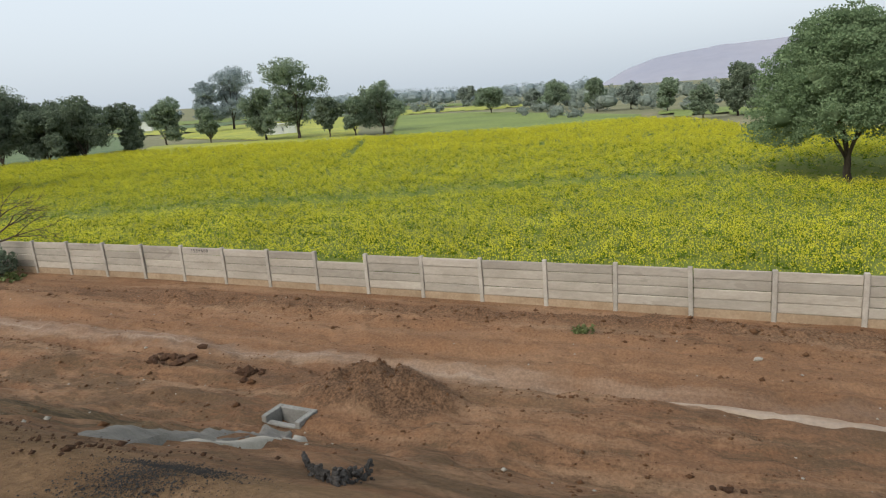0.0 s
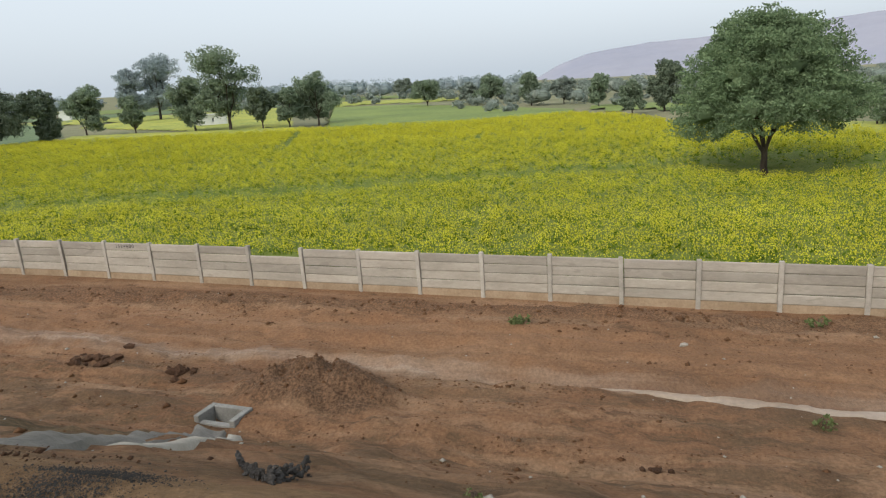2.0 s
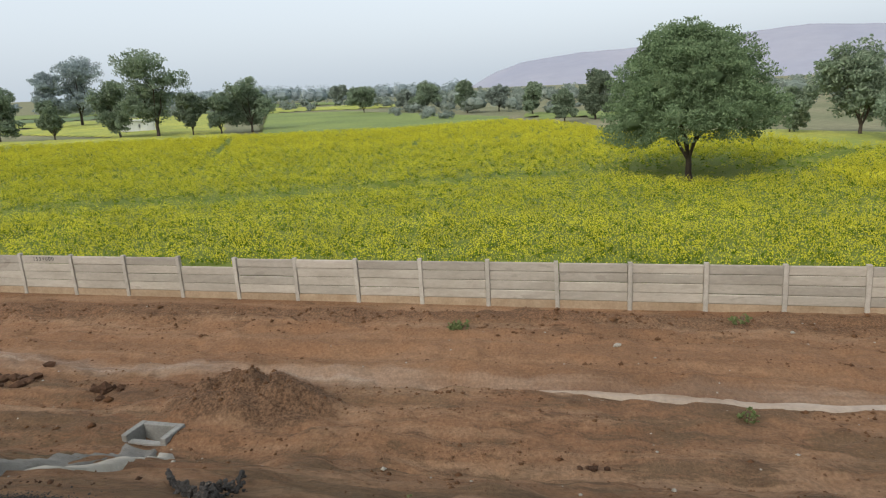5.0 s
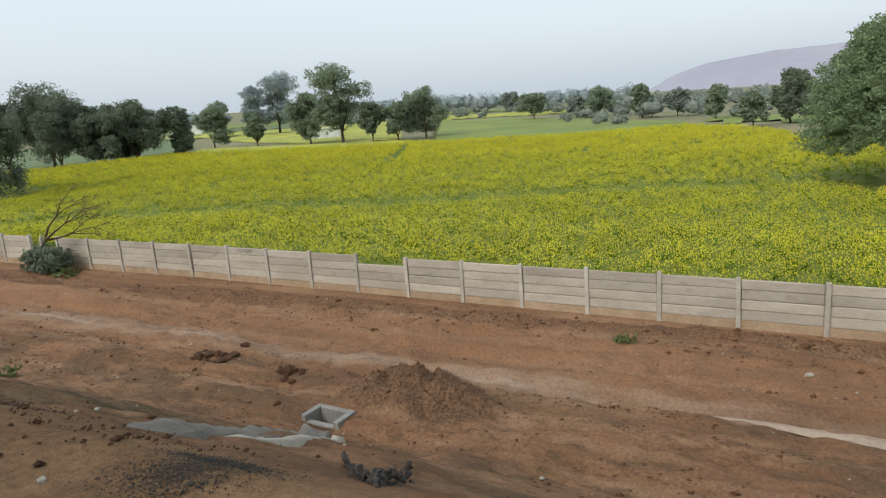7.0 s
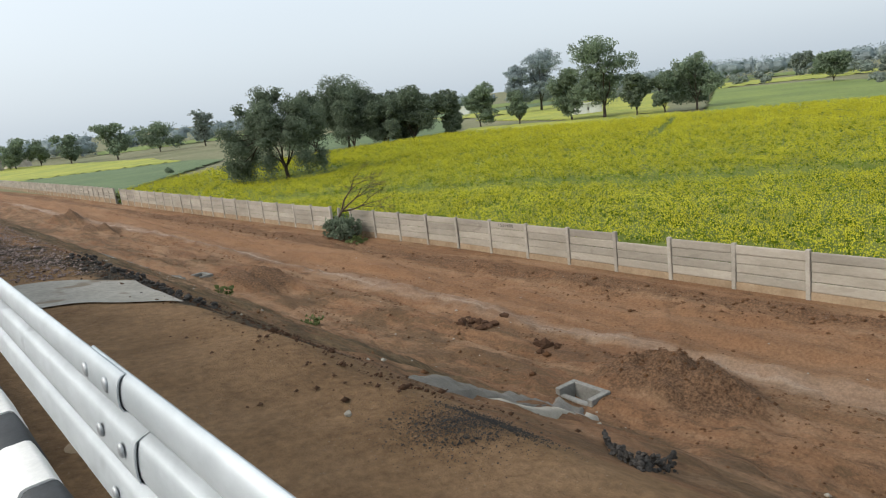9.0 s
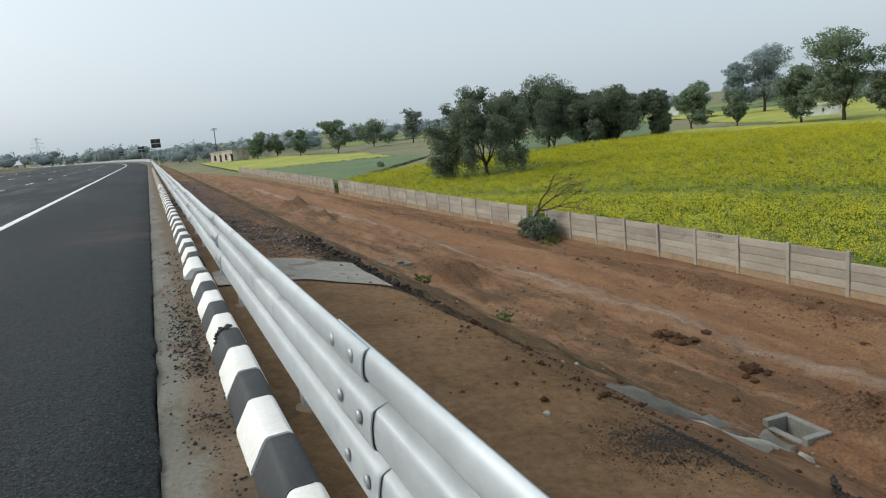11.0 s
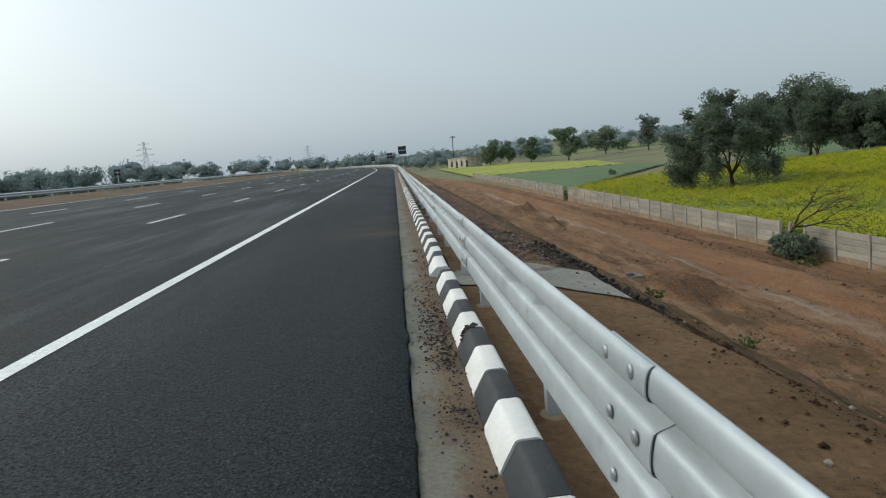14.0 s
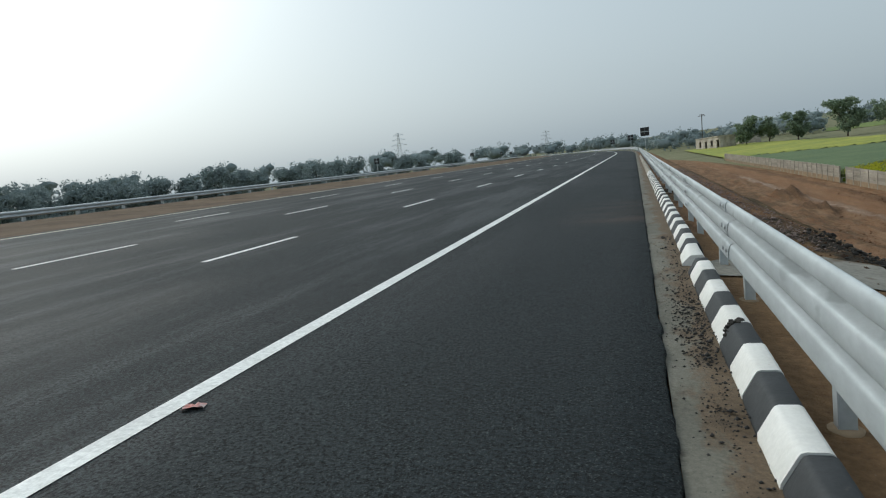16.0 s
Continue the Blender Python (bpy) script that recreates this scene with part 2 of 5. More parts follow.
def gutter_material():
    """Grey concrete strip, sand and damp stains gathered towards the kerb."""
    m, nt, bsdf = nodes_of("sandy_concrete_strip")
    vec = coords(nt, (1.0, 0.45, 1.0))
    sep = nt.nodes.new("ShaderNodeSeparateXYZ")
    nt.links.new(coords(nt), sep.inputs[0])
    blot, fine = noise_tex(nt, vec, 4.2, 7, 0.7), noise_tex(nt, coords(nt), 42, 5, 0.75)
    col = ramp(nt, noise_tex(nt, vec, 1.6, 5), [(0.35, (0.112, 0.106, 0.082)), (0.65, (0.188, 0.178, 0.144))])
    shift = calc(nt, "ADD", sep.outputs[0], calc(nt, "MULTIPLY", calc(nt, "SUBTRACT", blot, 0.5), 0.75))
    col = mix(nt, calc(nt, "MULTIPLY", past(nt, shift, 0.09, 0.22), 0.9), col, (0.132, 0.088, 0.050))
    col = mix(nt, calc(nt, "MULTIPLY", past(nt, blot, 0.56, 0.68), 0.7), col, (0.070, 0.056, 0.040))
    col = mix(nt, 1.0, col, ramp(nt, fine, [(0.28, (0.66,) * 3), (0.72, (1.32,) * 3)]), "MULTIPLY")
    nt.links.new(col, bsdf.inputs["Base Color"])
    bsdf.inputs["Roughness"].default_value = 0.88
    bump(nt, bsdf, fine, 0.6, 0.010)
    return m


# heaps of dug soil: x, y, radius across, radius along, height
HEAPS = [(11.2, 5.9, 1.6, 1.6, 0.52), (10.7, 4.8, 1.2, 1.1, 0.34), (10.3, 22.2, 1.3, 1.9, 0.75), (12.4, 60.5, 1.5, 2.2, 1.0), (11.6, 48.0, 1.4, 2.0, 0.6),
         (8.9, 3.2, 1.2, 1.1, 0.22)]

SOIL = soil_material([h[:4] for h in HEAPS[:5]])
ASPHALT = asphalt_material()
PAINT = surface("road_paint", (0.62, 0.62, 0.60), (0.78, 0.78, 0.76), 2.0, 30, 0.6, 0.3, 0.004)
YELLOW_PAINT = surface("cream_edge_paint", (0.55, 0.50, 0.38), (0.66, 0.60, 0.46), 2.0, 30, 0.6, 0.3, 0.004)
CONCRETE = surface("weathered_concrete", (0.268, 0.236, 0.190), (0.355, 0.318, 0.262), 0.9, 9, 0.9, 0.35, 0.006, per_object=0.17, contrast=0.12, spots=((0.270, 0.238, 0.194), 0.62, 2.6), stretch=(1, 0.6, 1.6))
PLINTH = surface("soil_splashed_concrete", (0.240, 0.170, 0.106), (0.340, 0.255, 0.170), 1.8, 12, 0.95, 0.4, 0.006, per_object=0.08, contrast=0.15)
POST = surface("precast_post_concrete", (0.285, 0.256, 0.212), (0.39, 0.355, 0.30), 3.0, 30, 0.9, 0.4, 0.006, per_object=0.12, contrast=0.12)
WET_CONCRETE = surface("damp_grey_mortar", (0.098, 0.088, 0.072), (0.165, 0.150, 0.126), 2.2, 30, 0.8, 0.8, 0.02)
PALE_CONCRETE = surface("fresh_concrete", (0.235, 0.212, 0.170), (0.325, 0.298, 0.245), 2.0, 30, 0.85, 0.5, 0.008)
GUTTER = gutter_material()
APRON = surface("worn_grey_concrete", (0.190, 0.176, 0.146), (0.262, 0.245, 0.208), 1.4, 18, 0.9, 0.4, 0.008, spots=((0.135, 0.104, 0.070), 0.58, 1.7))
STEEL = surface("galvanised_steel", (0.42, 0.45, 0.46), (0.55, 0.58, 0.59), 3.2, 26, 0.45, 0.06, 0.002, metal=0.30, stretch=(1, 0.35, 0.8), contrast=0.09, spots=((0.37, 0.395, 0.40), 0.62, 5.5))
BOLT = surface("bolt_steel", (0.30, 0.315, 0.32), (0.42, 0.435, 0.44), 20, 90, 0.45, 0.1, 0.001, metal=0.5)
KERB_WHITE = surface("white_kerb_paint", (0.70, 0.69, 0.65), (0.80, 0.79, 0.76), 4.0, 40, 0.75, 0.4, 0.004, spots=((0.42, 0.35, 0.27), 0.70, 7), contrast=0.08)
KERB_BLACK = surface("black_kerb_paint", (0.020, 0.023, 0.026), (0.038, 0.041, 0.044), 4.0, 40, 0.7, 0.4, 0.004, spots=((0.10, 0.085, 0.07), 0.70, 9))
TAR = surface("tar_rubble", (0.020, 0.017, 0.014), (0.048, 0.041, 0.034), 6.0, 40, 0.85, 1.0, 0.03, spots=((0.13, 0.095, 0.065), 0.66, 22))
CRUMB = surface("asphalt_crumbs", (0.015, 0.014, 0.013), (0.035, 0.032, 0.03), 6.0, 40, 0.8, 0.5, 0.01)
STONE = surface("pinkish_stone", (0.120, 0.082, 0.068), (0.27, 0.205, 0.18), 5.0, 20, 0.9, 0.5, 0.01)
CLOD = surface("dark_clod_soil", (0.050, 0.027, 0.016), (0.105, 0.057, 0.032), 2.5, 18, 0.95, 1.0, 0.05)
MOUND = surface("dug_red_soil", (0.0882, 0.0427, 0.0199), (0.1543, 0.0800, 0.0380), 1.6, 13, 0.95, 1.0, 0.06)
BOX_CONCRETE = surface("box_concrete", (0.150, 0.145, 0.126), (0.225, 0.217, 0.194), 2.5, 30, 0.85, 0.5, 0.008)
PUDDLE = surface("muddy_water", (0.25, 0.175, 0.115), (0.33, 0.245, 0.170), 0.8, 8, 0.28, 0.05, 0.01)
BARK = surface("grey_brown_bark", (0.035, 0.027, 0.020), (0.085, 0.068, 0.052), 3.0, 22, 0.95, 1.0, 0.03, stretch=(1, 1, 0.3))
DRY_TWIG = surface("dry_twig", (0.075, 0.055, 0.040), (0.14, 0.105, 0.08), 3.0, 22, 0.95, 0.6, 0.01)
# rock colour with distance haze mixed in, as no air is modelled
HILL = surface("haze_tinted_rock_hill", (0.255, 0.265, 0.315), (0.295, 0.295, 0.335), 0.0035, 0.02, 1.0, 0.02, 1.0, contrast=0.05)
FIELD_SOIL = surface("far_farmland", (0.13, 0.142, 0.072), (0.21, 0.195, 0.115), 0.06, 0.9, 0.95, 0.4, 0.05)
DARK_PANEL = surface("dark_sign_back", (0.012, 0.012, 0.012), (0.03, 0.03, 0.03), 4, 30, 0.6, 0.1, 0.002)
WHITEWASH = surface("pale_masonry", (0.36, 0.31, 0.26), (0.58, 0.53, 0.47), 0.7, 6, 0.95, 0.3, 0.02)
LIMEWASH = surface("white_limewash", (0.70, 0.70, 0.69), (0.82, 0.82, 0.81), 0.7, 6, 0.9, 0.2, 0.01, contrast=0.06)
# steel lightened in its colour to stand for haze over the pylons
TOWER_STEEL = surface("haze_paled_tower_steel", (0.58, 0.60, 0.62), (0.66, 0.68, 0.70), 1, 10, 0.7, 0.1, 0.01)
INK = surface("black_marker", (0.02, 0.02, 0.02), (0.035, 0.035, 0.035), 8, 40, 0.9, 0.1, 0.001)
LITTER_MAT = surface("white_and_red_wrapper", (0.62, 0.10, 0.06), (0.78, 0.74, 0.70), 14, 40, 0.5, 0.2, 0.003)

ACACIA_LEAF = leaf_material("acacia_leaves", (0.120, 0.178, 0.092), (0.200, 0.265, 0.142), 0.32)
DARK_LEAF = leaf_material("dark_tree_leaves", (0.115, 0.150, 0.100), (0.180, 0.215, 0.148), 0.32)
# MID, PALE and FAR leaves: distance haze put into paler, greyer colours
MID_LEAF = leaf_material("haze_lightened_tree_leaves", (0.160, 0.215, 0.140), (0.240, 0.290, 0.195), 0.36)
PALE_LEAF = leaf_material("haze_pale_leaves", (0.175, 0.215, 0.180), (0.255, 0.290, 0.245), 0.25)
FAR_LEAF = leaf_material("far_haze_leaves", (0.215, 0.268, 0.270), (0.300, 0.345, 0.345), 0.22)
CROP_LEAF = leaf_material("mustard_leaves", (0.072, 0.128, 0.011), (0.162, 0.232, 0.026), 0.40)
FLOWER = leaf_material("mustard_flowers", (0.43, 0.415, 0.028), (0.58, 0.545, 0.058), 0.30)
WEED = leaf_material("weed_leaves", (0.085, 0.115, 0.038), (0.185, 0.215, 0.095))


# ---- helpers ----
def mesh_np(name, verts, faces, material, smooth=False):
    """A mesh from arrays; faces is an (n, 3) or (n, 4) array."""
    verts, faces = np.asarray(verts, dtype=np.float32).reshape(-1, 3), np.asarray(faces, dtype=np.int32)
    me = bpy.data.meshes.new(name)
    k = faces.shape[1]
    me.vertices.add(len(verts))
    me.vertices.foreach_set("co", verts.ravel())
    me.loops.add(faces.size)
    me.loops.foreach_set("vertex_index", faces.ravel())
    me.polygons.add(len(faces))
    me.polygons.foreach_set("loop_start", np.arange(0, faces.size, k, dtype=np.int32))
    me.polygons.foreach_set("loop_total", np.full(len(faces), k, dtype=np.int32))
    if smooth:
        me.polygons.foreach_set("use_smooth", np.ones(len(faces), dtype=bool))
    me.update(calc_edges=True)
    me.validate()
    me.materials.append(material)
    return me


def mesh_bm(name, bm, material, smooth=False):
    me = bpy.data.meshes.new(name)
    bmesh.ops.recalc_face_normals(bm, faces=bm.faces)
    bm.to_mesh(me)
    bm.free()
    me.materials.append(material)
    if smooth:
        for p in me.polygons:
            p.use_smooth = True
    return me


def part(name, data, parent, label="", m=None):
    """Link a mesh as one object under a thing."""
    ob = new(name, data)
    ob.parent = parent
    if m is not None:
        ob.matrix_basis = m
    return tagged(ob, label) if label else ob


def empty(name, at=(0, 0, 0), m=None):
    ob = new(name)
    ob.matrix_basis = m if m is not None else Matrix.Translation(at)
    return ob


def box_bm(bm, lo, hi, bev=0.0):
    r = bmesh.ops.create_cube(bm, size=1.0)
    vs = r["verts"]
    for v in vs:
        v.co = Vector([(lo[i] + hi[i]) / 2 + v.co[i] * (hi[i] - lo[i]) for i in range(3)])
    if bev:
        es = list({e for v in vs for e in v.link_edges})
        bmesh.ops.bevel(bm, geom=es, offset=bev, segments=1, affect="EDGES")
    return bm


def box_mesh(name, lo, hi, material, bev=0.0):
    return mesh_bm(name, box_bm(bmesh.new(), lo, hi, bev), material)


def sweep(profile, path_pts, closed=False):
    """Verts and quads of a profile (x, z) carried along path points (x, y, z)."""
    pr, pts = np.array(profile, float), np.array(path_pts, float)
    n, k = len(pts), len(pr)
    v = np.zeros((n, k, 3))
    v[:, :, 0] = pts[:, None, 0] + pr[None, :, 0]
    v[:, :, 1] = pts[:, None, 1]
    v[:, :, 2] = pts[:, None, 2] + pr[None, :, 1]
    idx = np.arange(n * k).reshape(n, k)
    if closed:
        idx = np.concatenate([idx, idx[:, :1]], 1)
    q = np.stack([idx[:-1, :-1], idx[:-1, 1:], idx[1:, 1:], idx[1:, :-1]], -1).reshape(-1, 4)
    return v.reshape(-1, 3), q


# ---- the lie of the land ----
GRADE, CAMBER, SAG = 0.0275, -0.035, 0.0


def bend(y):
    """How far the road has swung to the left at y."""
    y = np.asarray(y, float)
    d = np.clip(y - 85, 0, 450)
    return -(d ** 2) / 1800 - np.clip(y - 535, 0, None) * 0.50


def rise(y):
    y = np.asarray(y, float)
    return GRADE * y + SAG * np.clip(y, 0, 140) ** 2 + np.clip(y - 140, 0, None) * SAG * 280 * 0.5


PROFILE_X = [-3000, -400, -45, -32, -27.5, -18.2, -17.9, 0.02, 0.30, 0.50, 0.8, 2.2, 8.6, 13.0, 18.6, 21, 400, 3000]
PROFILE_Z = [60.0, 6.0, -3.0, -2.5, 0.92, 0.60, 0.30, -0.35, -0.20, -0.06, -0.10, -0.28, -4.30, -4.62, -5.03, -4.95, 2.6, 54.6]


def vnoise(x, y, s, seed=0.0):
    """Smooth value noise on arrays."""
    rs = np.random.RandomState(int(seed * 10) + 7)
    tab = rs.rand(256, 256)
    fx, fy = np.asarray(x) * s + 100.3, np.asarray(y) * s + 57.7
    ix, iy = np.floor(fx).astype(int), np.floor(fy).astype(int)
    u, w = fx - ix, fy - iy
    u, w = u * u * (3 - 2 * u), w * w * (3 - 2 * w)
    g = lambda a, b: tab[a % 256, b % 256]
    return (g(ix, iy) * (1 - u) * (1 - w) + g(ix + 1, iy) * u * (1 - w) + g(ix, iy + 1) * (1 - u) * w + g(ix + 1, iy + 1) * u * w) - 0.5

BOXES = [(9.42, 6.76), (9.45, 25.2)]          # the two drain boxes, sunk in the ground


def land(x, y):
    """Height of the ground sheet."""
    x, y = np.asarray(x, float), np.asarray(y, float)
    u = x - bend(y)
    z = np.interp(u, PROFILE_X, PROFILE_Z) + rise(y)
    work = np.clip((u - 2.6) / 1.0, 0, 1) * np.clip((18.8 - u) / 0.8, 0, 1)
    low = np.clip((u - 8.2) / 1.5, 0, 1) * np.clip((18.9 - u) / 0.8, 0, 1)
    berm = np.clip((u - 0.8) / 0.4, 0, 1) * np.clip((8.6 - u) / 1.0, 0, 1)
    z = z + work * (0.16 * vnoise(x, y, 0.55, 1) + 0.10 * vnoise(x, y, 1.9, 2) + 0.06 * vnoise(x, y, 4.5, 3))
    z = z + low * (0.34 * vnoise(x, y * 0.12, 0.75, 4) + 0.24 * vnoise(x, y * 0.10, 2.2, 5) + 0.05 * vnoise(x, y * 0.4, 6.0, 19))
    z = z + berm * (0.05 * vnoise(x, y, 1.1, 6) + 0.03 * vnoise(x, y, 3.3, 7))
    z = z + work * (0.075 * vnoise(x, y * 0.7, 2.8, 33) + 0.05 * vnoise(x, y * 0.6, 5.6, 34))
    ridge = np.exp(-((u - 17.0) / 1.1) ** 2)
    z = z + ridge * (0.12 + 0.16 * vnoise(x, y, 0.9, 8) + 0.10 * vnoise(x, y, 2.6, 9))
    z = z - 0.16 * np.exp(-((u - 12.4) / 0.55) ** 2) * np.clip((y + 40) / 5, 0, 1)
    for hx, hy, rx, ry, hh in HEAPS:
        d = np.sqrt(((x - hx) / rx) ** 2 + ((y - hy) / ry) ** 2)
        z = z + hh * np.clip(1 - d, 0, 1) ** 0.7 * (1 + 0.6 * vnoise(x, y, 2.3, 10) + 0.5 * vnoise(x, y, 5.0, 11))
    for bx, by in BOXES:
        z = z - 0.42 * (np.clip((0.22 - np.abs(x - bx)) / 0.05, 0, 1) * np.clip((0.40 - np.abs(y - by)) / 0.05, 0, 1))
    return z


def land1(x, y):
    return float(land(np.array([x]), np.array([y]))[0])


def grow(a, b, step, factor):
    """Steps that grow from a to b."""
    out, s = [], step
    while abs(a - b) > s and (b - a) * s != 0:
        a += math.copysign(s, b - a)
        out.append(a)
        s *= factor
    return out + [b]


xs = sorted(set([-3000.0] + grow(-32, -2500, 3, 1.35) + [-32, -27.5, -24, -21, -18.2, -17.9, -9, 0.02, 0.16, 0.30, 0.40, 0.50, 0.65] + list(np.round(np.arange(0.8, 19.21, 0.09), 3)) + [19.6, 20.2, 21] + grow(22, 2900, 1.5, 1.13)))
ys = sorted(set(grow(-9, -2500, 0.4, 1.22) + list(np.round(np.arange(-9, 16, 0.10), 3)) + grow(16, 2900, 0.16, 1.035)))
gx, gy = np.meshgrid(np.array(xs), np.array(ys), indexing="ij")
# the sheet follows the bend of the road, so that its columns stay beside it
wx = gx + bend(gy) * np.clip(1 - np.abs(gx) / 900, 0, 1)
gz = land(wx, gy)
ni, nj = gx.shape
gi = np.arange(ni * nj).reshape(ni, nj)
gq = np.stack([gi[:-1, :-1], gi[1:, :-1], gi[1:, 1:], gi[:-1, 1:]], -1).reshape(-1, 4)
ground_me = mesh_np("ground", np.stack([wx, gy, gz], -1).reshape(-1, 3), gq, SOIL, True)
ground_me.materials.append(FIELD_SOIL)
cx_mid = (gx[:-1, :-1] + gx[1:, 1:]) / 2
cy_mid = (gy[:-1, :-1] + gy[1:, 1:]) / 2
mat_i = np.where((cx_mid > 18.95 + 0.036 * np.minimum(cy_mid, 20.0)) | (cx_mid < -28), 1, 0)
ground_me.polygons.foreach_set("material_index", mat_i.ravel().astype(np.int32))
ground = tagged(new("ground", ground_me), "bare red-brown earth with wheel ruts beside farmland", "ground", kind="structure")

# ---- carriageway ----
road_y = np.array(grow(-60, 900, 2.0, 1.012))


def road_strip(name, u0, u1, lift, material, ys_, cols=2, jag=None):
    """A strip of road between two offsets, on the cambered surface."""
    us = np.linspace(u0, u1, cols)
    yy = np.asarray(ys_, float)
    U, Y = np.meshgrid(us, yy, indexing="ij")
    U = U.copy()
    if jag is not None:
        U[-1] += jag(yy)
    X = U + bend(Y)
    Z = CAMBER * U + rise(Y) + lift
    n, k = U.shape
    idx = np.arange(n * k).reshape(n, k)
    q = np.stack([idx[:-1, :-1], idx[1:, :-1], idx[1:, 1:], idx[:-1, 1:]], -1).reshape(-1, 4)
    return mesh_np(name, np.stack([X, Y, Z], -1).reshape(-1, 3), q, material)


def road_slab():
    """The asphalt, with a real edge that drops to the verge."""
    yy = np.array(list(np.arange(-20, 30, 0.05)) + grow(30, 900, 0.3, 1.03))
    jag = 0.034 * vnoise(yy, yy * 0, 4.0, 14) + 0.026 * vnoise(yy, yy * 0, 14.0, 15)
    us = [(-17.95, 0.0, 0), (-17.9, 0.0, 0), (-9, 0, 0), (-0.30, 0, 0), (-0.012, 0.0, 1), (0.0, -0.012, 1), (0.008, -0.06, 1)]
    V = []
    for u, dz, j in us:
        U = u + j * jag
        V.append(np.stack([U + bend(yy), yy, CAMBER * U + rise(yy) + dz], -1))
    V = np.array(V)
    n, k = len(us), len(yy)
    idx = np.arange(n * k).reshape(n, k)
    q = np.stack([idx[:-1, :-1], idx[1:, :-1], idx[1:, 1:], idx[:-1, 1:]], -1).reshape(-1, 4)
    return mesh_np("road", V.reshape(-1, 3), q, ASPHALT)


road = tagged(new("road", road_slab()), "new dark grey asphalt expressway with fine aggregate", "road", kind="structure")


def marking(name, data, label):
    return tagged(new(name, data), label, "road marking", kind="structure")


long_y = np.array(list(np.arange(-20, 60, 1.0)) + grow(60, 900, 1.0, 1.04))
marking("edge_line", road_strip("edge_line", -2.70, -2.55, 0.005, PAINT, long_y), "solid white painted edge line on asphalt")
marking("median_line", road_strip("median_line", -17.42, -17.25, 0.005, YELLOW_PAINT, long_y), "cream painted edge line beside the median")
for lane, (u, y0) in enumerate(((-6.36, 7.9), (-10.1, 7.85), (-13.85, 7.6))):
    for k in range(-2, 24):
        ya = y0 + k * 8.72
        ob = marking("lane_dash", road_strip("lane_dash", u - 0.06, u + 0.06, 0.005, PAINT, np.linspace(ya, ya + 2.75, 3)), "white painted lane dash on asphalt")
        ob["group"] = "lane dashes"

# median soil and its verge
yy = np.array(list(np.arange(-20, 80, 0.5)) + grow(80, 900, 0.6, 1.04))
us = np.linspace(-27.4, -17.93, 24)
U, Y = np.meshgrid(us, yy, indexing="ij")
Zm = CAMBER * U + rise(Y) - 0.02 + 0.10 * np.sin(np.pi * (U + 27.4) / 9.47) + 0.10 * vnoise(U, Y, 1.2, 16) * np.sin(np.pi * (U + 27.4) / 9.47)
idx = np.arange(U.size).reshape(U.shape)
q = np.stack([idx[:-1, :-1], idx[1:, :-1], idx[1:, 1:], idx[:-1, 1:]], -1).reshape(-1, 4)
MEDIAN = surface("dry_median_soil", (0.085, 0.058, 0.038), (0.165, 0.115, 0.075), 0.6, 9, 0.95, 0.8, 0.04)
tagged(new("median_strip", mesh_np("median_strip", np.stack([U + bend(Y), Y, Zm], -1).reshape(-1, 3), q, MEDIAN, True)), "bare brown soil strip between the carriageways", "median", kind="structure")

# concrete strip between the asphalt and the kerb
yy = np.array(list(np.arange(-6, 24, 0.07)) + grow(24, 500, 0.2, 1.04))
us = np.linspace(0.004, 0.42, 9)
U, Y = np.meshgrid(us, yy, indexing="ij")
Zs = CAMBER * U + rise(Y) - 0.028 - 0.02 * np.clip((U - 0.2) / 0.2, 0, 1) + 0.018 * vnoise(U, Y, 4.0, 17) + 0.01 * vnoise(U, Y, 11.0, 18)
idx = np.arange(U.size).reshape(U.shape)
q = np.stack([idx[:-1, :-1], idx[1:, :-1], idx[1:, 1:], idx[:-1, 1:]], -1).reshape(-1, 4)
tagged(new("gutter_strip", mesh_np("gutter_strip", np.stack([U + bend(Y), Y, Zs], -1).reshape(-1, 3), q, GUTTER, True)), "sand-stained concrete strip along the asphalt edge", "gutter", kind="structure")

# ---- guard rail ----
RAIL_X, RAIL_Z = 0.56, 0.262      # crest of the beam, foot of the beam above the road edge
PITCH = math.degrees(math.atan(GRADE))


def soften(line, times=2):
    """Round the corners of an open line."""
    for _ in range(times):
        out = [line[0]]
        for (ax, az), (bx, bz) in zip(line[:-1], line[1:]):
            out += [(ax * 0.75 + bx * 0.25, az * 0.75 + bz * 0.25), (ax * 0.25 + bx * 0.75, az * 0.25 + bz * 0.75)]
        line = out + [line[-1]]
    return line


# three rounded waves, the top one rolled back at its crest
BEAM = soften([(0.050, -0.006), (0.002, 0.002), (-0.004, 0.016), (-0.002, 0.060), (0.008, 0.112), (0.020, 0.122), (0.060, 0.138), (0.068, 0.150), (0.064, 0.160), (0.010, 0.184), (-0.002, 0.196),
               (-0.002, 0.240), (0.007, 0.288), (0.017, 0.297), (0.060, 0.311), (0.070, 0.322), (0.070, 0.344), (0.062, 0.352), (0.004, 0.370), (-0.006, 0.382), (-0.006, 0.412), (-0.002, 0.436), (0.006, 0.452), (0.018, 0.458)], 1)


